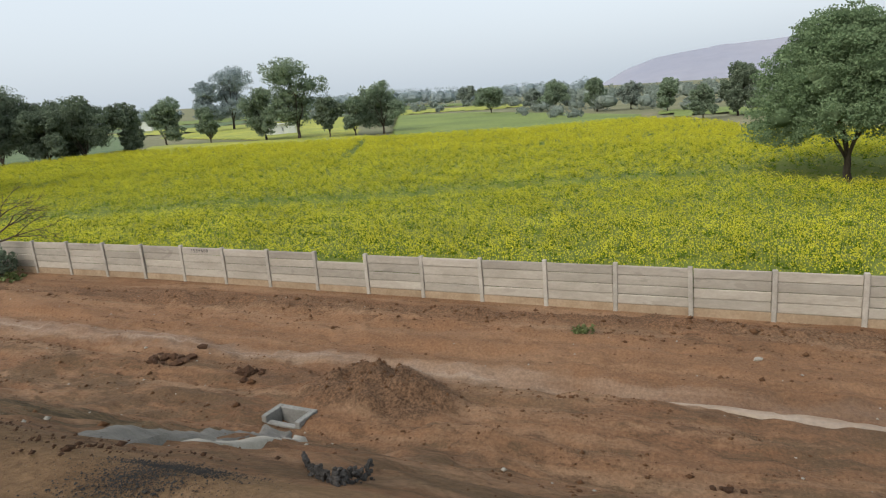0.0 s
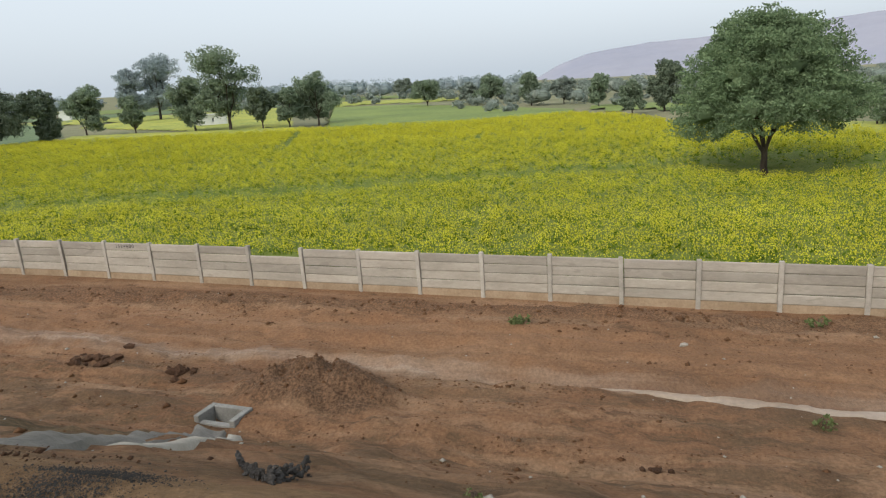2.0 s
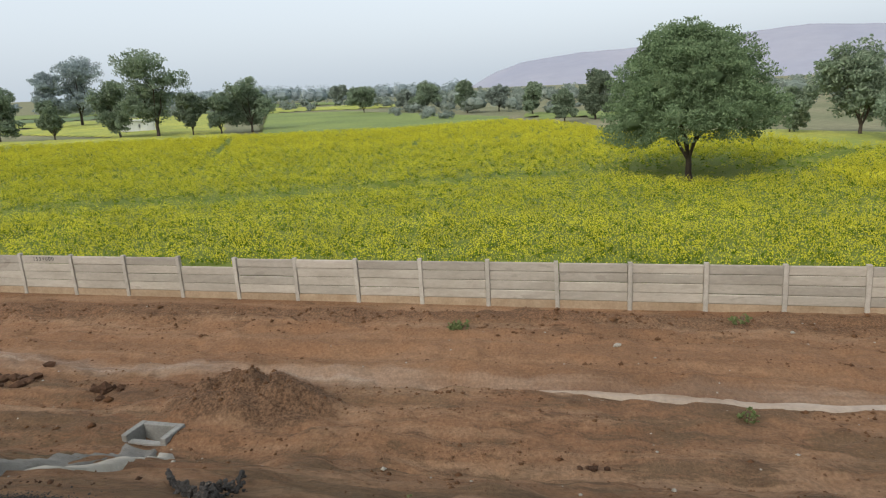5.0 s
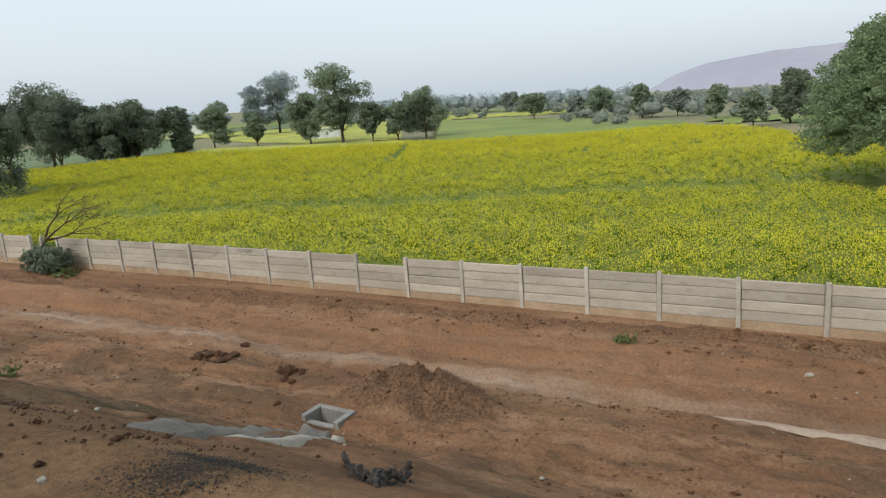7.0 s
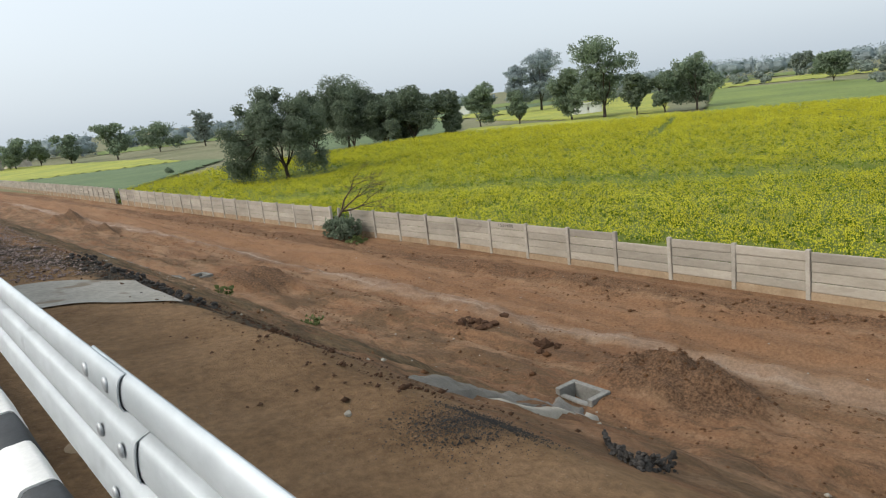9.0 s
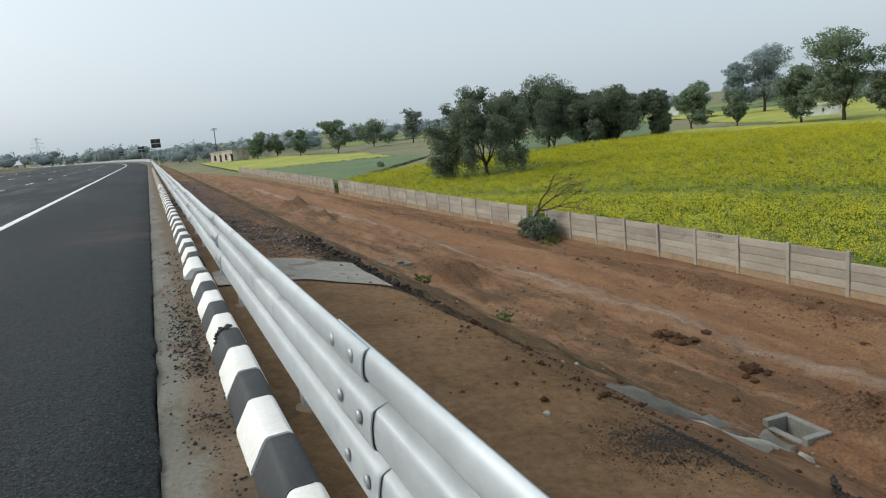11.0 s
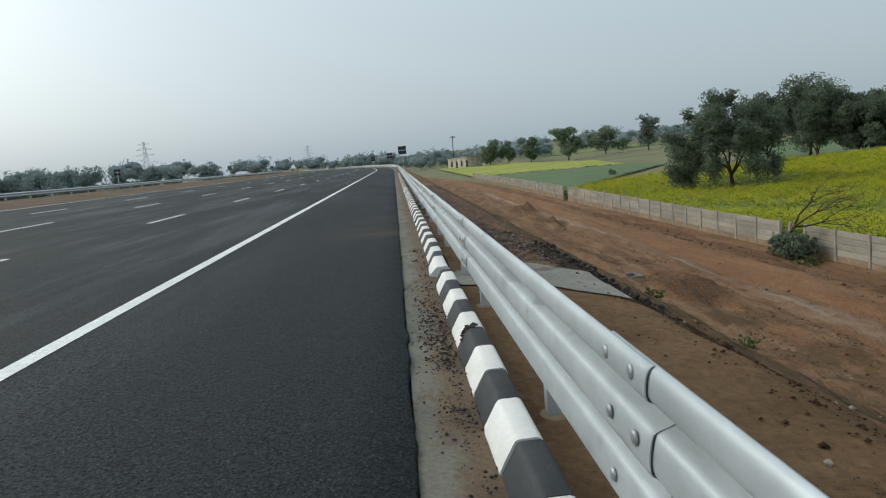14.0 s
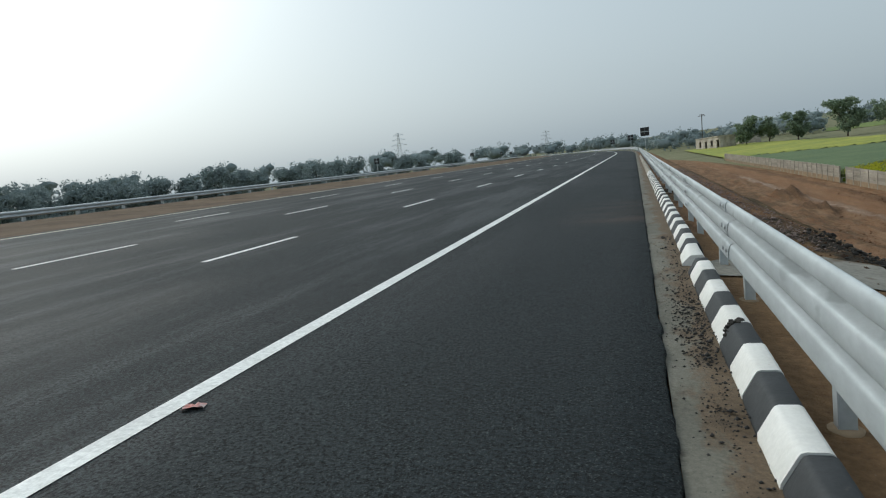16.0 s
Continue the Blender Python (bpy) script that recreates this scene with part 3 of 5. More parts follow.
def beam_mesh(length, lap):
    """One corrugated beam; its near end lies on the beam before it."""
    prof = np.array(BEAM)
    thick = np.array([(x + 0.004, z) for x, z in BEAM])[::-1]
    ring = np.concatenate([prof, thick])
    steps = [0, 0.02, length * 0.5, length - 0.02, length]
    pts = [(-0.009 + 0.009 * min(1, s / length), s, 0) for s in steps]
    v, q = sweep(ring, pts, True)
    k = len(ring)
    caps = []
    for base in (0, (len(steps) - 1) * k):
        for i in range(len(BEAM) - 1):
            caps.append((base + i, base + i + 1, base + k - 2 - i, base + k - 1 - i))
    me = mesh_np("beam", v, np.concatenate([q, np.array(caps)]), STEEL, True)
    me.polygons.foreach_set("use_smooth", np.arange(len(me.polygons)) < len(q))
    return me


def bolt_mesh(r=0.020, h=0.009):
    bm = bmesh.new()
    rings = [(r * 1.0, 0.0), (r, h * 0.45), (r * 0.75, h * 0.85), (r * 0.35, h)]
    prev = None
    for rad, d in rings:
        cur = [bm.verts.new((-d, rad * math.cos(a), rad * math.sin(a))) for a in np.linspace(0, 2 * math.pi, 12, endpoint=False)]
        if prev:
            for i in range(12):
                bm.faces.new((prev[i], prev[(i + 1) % 12], cur[(i + 1) % 12], cur[i]))
        prev = cur
    bm.faces.new(prev)
    return mesh_bm("bolt", bm, BOLT, True)


def post_mesh():
    """A C-shaped steel post with a packing piece towards the beam."""
    bm = bmesh.new()
    box_bm(bm, (0.0, -0.035, -0.55), (0.007, 0.035, 0.19), 0.002)
    box_bm(bm, (0.007, -0.035, -0.55), (0.075, -0.029, 0.19), 0.002)
    box_bm(bm, (0.007, 0.029, -0.55), (0.075, 0.035, 0.19), 0.002)
    box_bm(bm, (-0.030, -0.03, 0.10), (-0.001, 0.03, 0.18), 0.004)
    return mesh_bm("rail_post", bm, STEEL)


def footing_mesh():
    """A rough round collar of concrete at a post's foot."""
    bm = bmesh.new()
    rr, prev = random.Random(17), None
    for rad, z in ((0.085, -0.30), (0.08, -0.005), (0.065, 0.008), (0.0, 0.012)):
        cur = [bm.verts.new((0.03 + rad * rr.uniform(0.9, 1.1) * math.cos(a), rad * rr.uniform(0.9, 1.1) * math.sin(a), z)) for a in np.linspace(0, 2 * math.pi, 14, endpoint=False)] if rad else [bm.verts.new((0.03, 0, z))]
        if prev:
            for i in range(14):
                bm.faces.new((prev[i], prev[(i + 1) % 14], cur[(i + 1) % 14], cur[i]) if len(cur) > 1 else (prev[i], prev[(i + 1) % 14], cur[0]))
        prev = cur
    return mesh_bm("footing", bm, PLINTH, True)


rail = tagged(empty("guard_rail"), "galvanised three-wave steel guard rail on steel posts", "guard rail")
BEAM_LEN, FIRST = 3.9, 1.36
beam_me, bolt_me, rpost_me, foot_me = beam_mesh(BEAM_LEN + 0.30, 0.3), bolt_mesh(), post_mesh(), footing_mesh()
for k in range(-3, 25):
    y0 = FIRST + k * BEAM_LEN
    part("beam", beam_me, rail, m=pose(RAIL_X + float(bend(y0)), y0, RAIL_Z + float(rise(y0)), PITCH, 0, 0))
    if -2 <= k <= 6:
        for zz in (0.070, 0.254, 0.420):
            for dy in (0.075, 0.255):
                part("bolt", bolt_me, rail, m=pose(RAIL_X - 0.012, y0 + dy, RAIL_Z + float(rise(y0)) + zz, PITCH, 0, 0))
        for zz in (0.152, 0.333):
            part("bolt", bolt_me, rail, m=pose(RAIL_X + 0.066, y0 + 1.70, RAIL_Z + float(rise(y0 + 1.70)) + zz, PITCH, 0, 0))
    for dy in (0.10, 1.62):
        yp = y0 + dy
        post = part("post", rpost_me, rail, m=pose(RAIL_X + 0.104 + float(bend(yp)), yp, RAIL_Z + float(rise(yp)), 0, 0, 0))
        if yp < 30:
            part("footing", foot_me, post, "rough soil-stained concrete collar", pose(0, 0, land1(RAIL_X + 0.104, yp) - RAIL_Z - float(rise(yp)), 0, 0, 37 * k))
far_y = np.array(grow(FIRST + 25 * BEAM_LEN, 640, 3.0, 1.03))
v, q = sweep(BEAM + [(x + 0.004, z) for x, z in BEAM[::-1]], [(RAIL_X + float(bend(y)), y, RAIL_Z + float(rise(y))) for y in far_y], True)
part("far_beam", mesh_np("far_beam", v, q, STEEL), rail)
for y in np.arange(FIRST + 25 * BEAM_LEN + 2, 260, 4.0):
    part("post", rpost_me, rail, m=pose(RAIL_X + 0.104 + float(bend(y)), float(y), RAIL_Z + float(rise(y)), 0, 0, 0))

# guard rail of the median
W_BEAM = [(0.0, 0.0), (-0.03, 0.02), (-0.075, 0.05), (-0.08, 0.09), (-0.02, 0.14), (0.0, 0.155), (-0.02, 0.17), (-0.08, 0.22), (-0.075, 0.26), (-0.03, 0.29), (0.0, 0.31)]
mrail = tagged(empty("median_guard_rail"), "grey galvanised guard rail along the soil median", "guard rail")
my = np.array(list(np.arange(-20, 95, 4.0)) + grow(95, 640, 4.0, 1.03))
v, q = sweep([(-x, z) for x, z in W_BEAM] + [(-x - 0.02, z) for x, z in W_BEAM[::-1]], [(-26.8 + float(bend(y)), y, 0.84 + 0.30 + float(rise(y))) for y in my], True)
part("beam", mesh_np("median_beam", v, q, STEEL), mrail)
mpost = box_mesh("median_post", (-0.06, -0.07, -0.1), (0.06, 0.07, 0.60), STEEL, 0.004)
for y in np.arange(4, 150, 3.0):
    part("post", mpost, mrail, m=pose(-26.95 + float(bend(y)), float(y), 0.82 + float(rise(y))))

# ---- kerb ----
KERB = [(0.326, -0.10), (0.330, -0.01), (0.392, 0.098), (0.402, 0.111), (0.420, 0.117), (0.492, 0.117), (0.508, 0.110), (0.518, 0.092), (0.548, 0.0), (0.550, -0.10)]


def kerb_mesh(length, material, taper=False):
    pts = [(0, 0, 0), (0, 0.012, 0), (0, length - 0.012, 0), (0, length, 0)]
    v, q = sweep(KERB, pts, True)
    v = v.reshape(4, len(KERB), 3)
    for i, s in ((0, 0.985), (3, 0.985)):
        v[i, :, 0] = 0.45 + (v[i, :, 0] - 0.45) * s
        v[i, :, 2] *= s
    if taper:
        v[:2, :, 2] *= 0.62
        v[:2, :, 0] = 0.45 + (v[:2, :, 0] - 0.45) * 1.12
        v[:, :, 0] -= 0.02
    k = len(KERB)
    me = mesh_np("kerb_block", v.reshape(-1, 3), q, material)
    bm = bmesh.new()
    bm.from_mesh(me)
    bm.verts.ensure_lookup_table()
    bm.faces.new([bm.verts[i] for i in range(k)])
    bm.faces.new([bm.verts[3 * k + i] for i in range(k)][::-1])
    bm.to_mesh(me)
    bm.free()
    return me


kerb = tagged(empty("kerb"), "low concrete kerb painted in black and white blocks", "kerb")
kw, kb, kend, kshort = kerb_mesh(0.43, KERB_WHITE), kerb_mesh(0.42, KERB_BLACK), kerb_mesh(0.50, KERB_WHITE, True), kerb_mesh(0.14, KERB_BLACK)


def kerb_at(me, y):
    dx = random.uniform(-0.006, 0.006)
    part("kerb_block", me, kerb, m=pose(dx + float(bend(y)), y, float(rise(y)) - 0.02 + random.uniform(-0.004, 0.004), PITCH, 0, random.uniform(-0.5, 0.5)))


for k in range(-8, 5):
    kerb_at(kw, 2.37 + 0.86 * k)
    if k < 4:
        kerb_at(kb, 2.805 + 0.86 * k)
kerb_at(kshort, 6.245)
kerb_at(kend, 6.80)
kplain = kerb_mesh(0.86, PALE_CONCRETE)
for k in range(0, 46):
    kerb_at(kb if k % 2 == 0 else kw, 7.305 + 0.435 * k)
for k in range(0, 45):
    kerb_at(kplain, 27.32 + 0.87 * k)
tar_bm = bmesh.new()


def rock_into(bm, at, size, seed, squash=0.7):
    """One uneven lump."""
    r = bmesh.ops.create_icosphere(bm, subdivisions=1, radius=1.0)
    rs = random.Random(seed)
    for v in r["verts"]:
        k = rs.uniform(0.65, 1.2)
        v.co = Vector((v.co.x * size * k, v.co.y * size * k, v.co.z * size * k * squash)) + Vector(at)


for i in range(26):
    t = i / 25
    rock_into(tar_bm, (0.362 + 0.10 * t + random.uniform(-0.008, 0.008), 4.06 + 0.05 * t + random.uniform(-0.035, 0.035), float(rise(4.1)) - 0.02 + min(0.118, 0.05 + 0.16 * t) + random.uniform(-0.004, 0.006)), random.uniform(0.012, 0.024), i, 0.6)
tagged(new("tar_smear", mesh_bm("tar_smear", tar_bm, TAR)), "black tar lump stuck on a white kerb block", "tar")


def scatter(name, pts, sizes, material, seed, squash=0.7):
    """Many small lumps in one mesh, from one low-poly lump."""
    rs = np.random.RandomState(seed)
    base = np.array([(1, 0, 0), (-1, 0, 0), (0, 1, 0), (0, -1, 0), (0, 0, 1), (0, 0, -0.6)], float)
    tri = np.array([(0, 2, 4), (2, 1, 4), (1, 3, 4), (3, 0, 4), (2, 0, 5), (1, 2, 5), (3, 1, 5), (0, 3, 5)])
    n = len(pts)
    v = base[None] * rs.uniform(0.6, 1.25, (n, 6, 1)) * np.asarray(sizes)[:, None, None]
    v[:, :, 2] *= squash
    a = rs.uniform(0, 6.28, n)
    c, s = np.cos(a)[:, None], np.sin(a)[:, None]
    v[:, :, 0], v[:, :, 1] = v[:, :, 0] * c - v[:, :, 1] * s, v[:, :, 0] * s + v[:, :, 1] * c
    v += np.asarray(pts)[:, None, :]
    f = (tri[None] + (np.arange(n) * 6)[:, None, None]).reshape(-1, 3)
    return mesh_np(name, v.reshape(-1, 3), f, material)


rs = np.random.RandomState(3)
n = 1700
cy = np.concatenate([rs.uniform(0.6, 9.0, 900), rs.normal(4.4, 0.8, 800)])
cxx = np.clip(rs.normal(0.22, 0.075, n), 0.03, 0.34)
cz = CAMBER * cxx + GRADE * cy - 0.026
tagged(new("asphalt_crumbs", scatter("asphalt_crumbs", np.stack([cxx, cy, cz], -1), rs.gamma(2.0, 0.0026, n) + 0.0025, CRUMB, 4)), "loose black asphalt crumbs on the concrete strip", "crumbs", kind="stuff")

# ---- drain: apron, chute, catch box ----
def apron_mesh():
    us, vs = np.linspace(0, 1, 20), np.linspace(0, 1, 16)
    U, V = np.meshgrid(us, vs, indexing="ij")
    X = 0.58 + U * 1.62
    near = 6.25 + 0.15 * np.sin(U * 3) - 0.45 * U ** 2.2
    far = 7.0 + 0.95 * np.sin(np.clip(U * 1.5, 0, 1) * 1.57) - 1.0 * np.clip(U - 0.55, 0, 1) * 1.6
    Y = near + V * (far - near)
    Z = land(X, Y) + 0.03 + 0.05 * np.abs(V - 0.5) - 0.04
    Z = np.maximum(Z, land(X, Y) + 0.012)
    idx = np.arange(U.size).reshape(U.shape)
    q = np.stack([idx[:-1, :-1], idx[1:, :-1], idx[1:, 1:], idx[:-1, 1:]], -1).reshape(-1, 4)
    return mesh_np("apron", np.stack([X, Y, Z], -1).reshape(-1, 3), q, APRON, True)


tagged(new("drain_apron", apron_mesh()), "worn grey concrete drain apron spread beyond the guard rail", "drain apron", kind="structure")


def slope_z(x, y):
    """The slope without its small lumps."""
    gx_, gy_ = np.meshgrid(np.linspace(-0.5, 0.5, 5), np.linspace(-0.6, 0.6, 5))
    return float(land(x + gx_.ravel(), y + gy_.ravel()).mean())


def ribbon(name, line, s0, s1, offs, heights, material, rough, seed, n=60):
    """A strip that runs down the slope, with an uneven section."""
    V = []
    for i in range(n):
        s = s0 + (s1 - s0) * i / (n - 1)
        x, y = line(s)
        fade = min(1.0, i / (n * 0.22))
        for o, h in zip(offs, heights):
            yy_ = y + o * (0.85 + 0.3 * s)
            bumpy = rough * float(vnoise(np.array([x]), np.array([yy_ * 2]), 3.1, seed)[0])
            V.append((x, yy_, slope_z(x, y) + h * fade - 0.12 * (1 - fade) + fade * bumpy))
    k = len(offs)
    idx = np.arange(n * k).reshape(n, k)
    q = np.stack([idx[:-1, :-1], idx[1:, :-1], idx[1:, 1:], idx[:-1, 1:]], -1).reshape(-1, 4)
    return mesh_np(name, V, q, material, True)


def drain_chute(x0, y0, x1, y1, s0, label):
    """A mortar channel with a smooth ledge on one side."""
    line = lambda s: (x0 + (x1 - x0) * s, y0 + (y1 - y0) * s + 0.05 * math.sin(s * 7))
    ob = tagged(empty("drain_chute"), label, "drain chute")
    part("channel", ribbon("channel", line, s0, 0.968, (0.42, 0.36, 0.28, 0.16, 0.02, -0.10, -0.18, -0.26), (-0.14, 0.03, 0.10, 0.07, 0.0, 0.03, 0.06, -0.12), WET_CONCRETE, 0.06, 20), ob, "lumpy grey mortar channel")
    part("ledge", ribbon("ledge", line, s0 + 0.12, 0.935, (-0.24, -0.28, -0.38, -0.48, -0.54), (-0.06, 0.06, 0.055, 0.045, -0.14), PALE_CONCRETE, 0.03, 21), ob, "smooth pale concrete ledge")


drain_chute(2.8, 3.20, 9.14, 6.72, -0.12, "grey concrete drain chute running down the embankment")
drain_chute(2.2, 25.6, 8.95, 25.2, 0.4, "far grey concrete drain chute beside dug soil")


def catch_box():
    """An open-topped concrete box, with a notch towards the chute."""
    bm = bmesh.new()
    w, d, t, h = 0.27, 0.46, 0.12, 0.22
    box_bm(bm, (-w, d - t, -0.5), (w, d, h), 0.012)
    box_bm(bm, (-w, -d, -0.5), (w, -d + t, h), 0.012)
    box_bm(bm, (w - t, -d + t + 0.002, -0.5), (w, d - t - 0.002, h - 0.002), 0.012)
    box_bm(bm, (-w, -d + t + 0.002, -0.5), (-w + t, d - t - 0.002, h * 0.45), 0.012)
    box_bm(bm, (-w + t, -d + t, -0.5), (w - t, d - t, -0.28), 0.0)
    return mesh_bm("catch_box", bm, BOX_CONCRETE)


box_me = catch_box()
for (x, y), turn in zip(BOXES, (-6, 3)):
    cb = tagged(new("catch_box", box_me), "open square concrete catch box at the slope's foot", "catch box")
    cb.matrix_basis = pose(x, y, slope_z(x, y) - 0.09, 0, 0, turn)

# ---- boundary wall of precast panels ----
BAY = 2.1


def wall_x(y):
    return 18.80 + 0.036 * min(y, 20.0)


wall = tagged(empty("boundary_wall"), "weathered precast concrete panel wall with slotted posts", "wall", kind="structure")
PANEL_H = 0.292
panel_me = box_mesh("panel", (-0.03, -BAY / 2 + 0.06, 0.003), (0.025, BAY / 2 - 0.06, PANEL_H - 0.003), CONCRETE, 0.022)
plinth_me = box_mesh("plinth", (-0.04, -BAY / 2 + 0.06, -0.30), (0.03, BAY / 2 - 0.06, 0.25), PLINTH, 0.006)
wpost_me = box_mesh("wall_post", (-0.075, -0.065, -0.35), (0.075, 0.065, 1.475), POST, 0.012)
FOOT = -5.03


def wall_foot(y):
    return FOOT + 0.10 * min(max((y - 10) / 40, 0), 1) + 0.22 * min(max((y - 40) / 40, 0), 1) + float(rise(y))


POST_Y0 = 12.2
for k in range(-22, 70):
    yp = POST_Y0 + BAY * k
    ym = yp + BAY / 2
    hole = 28.3 < ym < 31.4 or 71.6 < ym < 73.8
    if not (29.5 < yp < 31.0):
        part("post", wpost_me, wall, m=pose(wall_x(yp), yp, wall_foot(yp) + random.uniform(-0.02, 0.015), random.uniform(-0.8, 0.8), random.uniform(-0.8, 0.8), 0))
    if hole:
        continue
    part("plinth", plinth_me, wall, m=pose(wall_x(ym), ym, wall_foot(ym), PITCH, 0, -1.9 if ym < 20 else 0))
    rows = 3 if k == -1 else 4
    for r in range(rows):
        part("panel", panel_me, wall, m=pose(wall_x(ym) + random.uniform(-0.016, 0.016), ym, wall_foot(ym) + 0.25 + r * PANEL_H, PITCH + random.uniform(-0.12, 0.12), random.uniform(-0.5, 0.5), -1.9 if ym < 20 else 0))
stray = tagged(new("loose_post", wpost_me), "lone concrete post standing in a wall gap", "post")
stray.matrix_basis = pose(wall_x(30.4), 30.4, wall_foot(30.4) - 0.05, 4, 3, 0)

txt_data = bpy.data.curves.new("chainage", "FONT")
txt_data.body, txt_data.size, txt_data.extrude, txt_data.space_character = "153+600", 0.20, 0.001, 1.25
txt_data.materials.append(INK)
txt = tagged(new("chainage_mark", txt_data), "hand-painted black chainage figures on a wall panel", "writing")
yt = POST_Y0 + BAY * 3 - 0.55
txt.matrix_basis = pose(wall_x(yt) - 0.036, yt, wall_foot(yt) + 0.25 + 3 * PANEL_H + 0.09, 90, 0, -91.9) @ pose(0, 0, 0, 0, 0, 0)

# ---- crops ----
def inside(px, py, poly):
    """Which points lie in a polygon."""
    res = np.zeros(len(px), bool)
    j = len(poly) - 1
    for i in range(len(poly)):
        (xi, yi), (xj, yj) = poly[i], poly[j]
        cross = ((yi > py) != (yj > py)) & (px < (xj - xi) * (py - yi) / (yj - yi + 1e-9) + xi)
        res ^= cross
        j = i
    return res


MUSTARD = [(19.75, -60), (19.75, 74), (30, 86), (40, 90), (58, 84), (76, 82), (80, 60), (86, 44), (91, 24), (104, 6), (98, -1), (77, -7), (64, -20), (53, -23), (50, -60)]
WHEAT = [(20.2, 81), (30, 92), (55, 124), (55, 142), (27, 160), (20.2, 164)]
MUSTARD_FAR = [(20.5, 168), (56, 146), (62, 190), (46, 300), (20.5, 300)]
GREEN_FAR = [(92, 27), (88, 45), (104, 50), (207, 95), (198, 60), (130, 6), (108, 8)]
YELLOW_BACK = [(106, 56), (104, 76), (130, 128), (190, 150), (200, 104)]
GREEN_BACK = [(62, 92), (100, 100), (128, 132), (180, 175), (120, 190), (70, 130)]
YELLOW_STRIP = [(77, 83), (98, 99), (100.5, 80), (102, 60), (104, 51), (88, 45.5), (81, 60)]
YELLOW_RIGHT = [(56, -24), (66, -21), (79, -9), (84, -22), (64, -45), (52, -50)]
ACACIA = (41.9, -8.9)
WALL_TREE = (32.8, 59.8)
PATH_LINE = [(22, 44), (25.7, 37.1), (29.6, 28.7), (33.7, 15.6), (38.3, 6.5), (41.2, -3.3), (40.8, -13.6), (50.3, -21.1)]
PATH_LINE_2 = [(55, 31), (79, 41)]


def near_line(px, py, line):
    """Distance from points to a broken line."""
    best = np.full(len(px), 1e9)
    for (ax, ay), (bx, by) in zip(line[:-1], line[1:]):
        dx, dy = bx - ax, by - ay
        t = np.clip(((px - ax) * dx + (py - ay) * dy) / (dx * dx + dy * dy), 0, 1)
        best = np.minimum(best, np.hypot(px - ax - t * dx, py - ay - t * dy))
    return best


def crop_height(px, py):
    """Stand of the mustard: lower along the footpaths, in the acacia's shade, and in patches."""
    h = 1.20 + 0.16 * vnoise(px, py, 0.16, 30) + 0.10 * vnoise(px, py, 0.6, 31)
    p = near_line(px, py, PATH_LINE)
    h = h * (0.66 + 0.34 * np.clip((p - 0.3) / 1.5, 0, 1))
    p = near_line(px, py, PATH_LINE_2)
    h = h * (0.72 + 0.28 * np.clip((p - 0.2) / 0.7, 0, 1))
    d = np.hypot(px - ACACIA[0], py - ACACIA[1])
    h = h * (0.35 + 0.65 * np.clip((d - 2.0) / 3.5, 0, 1))
    d = np.hypot(px - WALL_TREE[0], py - WALL_TREE[1])
    return h * (0.30 + 0.70 * np.clip((d - 3.0) / 4.0, 0, 1))


def plant_templates(rs, kinds, stems, leaves, flowers, leaf, bloom):
    """Leaf quads and small flower heads of a few plants, 1 m high at the origin."""
    out = []
    for _ in range(kinds):
        lv, fv = [], []
        for _ in range(leaves):
            z = rs.beta(1.6, 1.8) * 0.88
            a, r = rs.uniform(0, 6.28), rs.uniform(0.02, 0.24) * (1.15 - z * 0.6)
            c = np.array([math.cos(a) * r, math.sin(a) * r, z])
            u = np.array([math.cos(a), math.sin(a), rs.uniform(-0.5, 0.8)])
            u /= np.linalg.norm(u)
            w = np.cross(u, rs.normal(size=3))
            w /= np.linalg.norm(w) + 1e-9
            s = leaf * rs.uniform(0.6, 1.3) * (1.2 - 0.6 * z)
            lv.append([c - u * s, c + w * s * 0.42, c + u * s, c - w * s * 0.42])
        for _ in range(stems):
            a, r = rs.uniform(0, 6.28), rs.uniform(0.0, 0.2)
            top = np.array([math.cos(a) * r, math.sin(a) * r, rs.uniform(0.75, 0.98)])
            side = np.array([-math.sin(a), math.cos(a), 0]) * 0.006
            lv.append([side * 0, side * 2, top + side, top - side])
        for _ in range(flowers):
            a, r = rs.uniform(0, 6.28), rs.uniform(0.0, 0.26)
            c = np.array([math.cos(a) * r, math.sin(a) * r, rs.uniform(0.80, 1.10)])
            s = bloom * rs.uniform(0.6, 1.25)
            t = np.array([(1, 0, -0.5), (-0.5, 0.87, -0.5), (-0.5, -0.87, -0.5), (0, 0, 1.1)]) * s
            b = rs.uniform(0, 6.28)
            rot = np.array([[math.cos(b), -math.sin(b), 0], [math.sin(b), math.cos(b), 0], [0, 0, 1]])
            fv.append(t @ rot.T + c)
        out.append((np.array(lv), np.array(fv)))
    return out


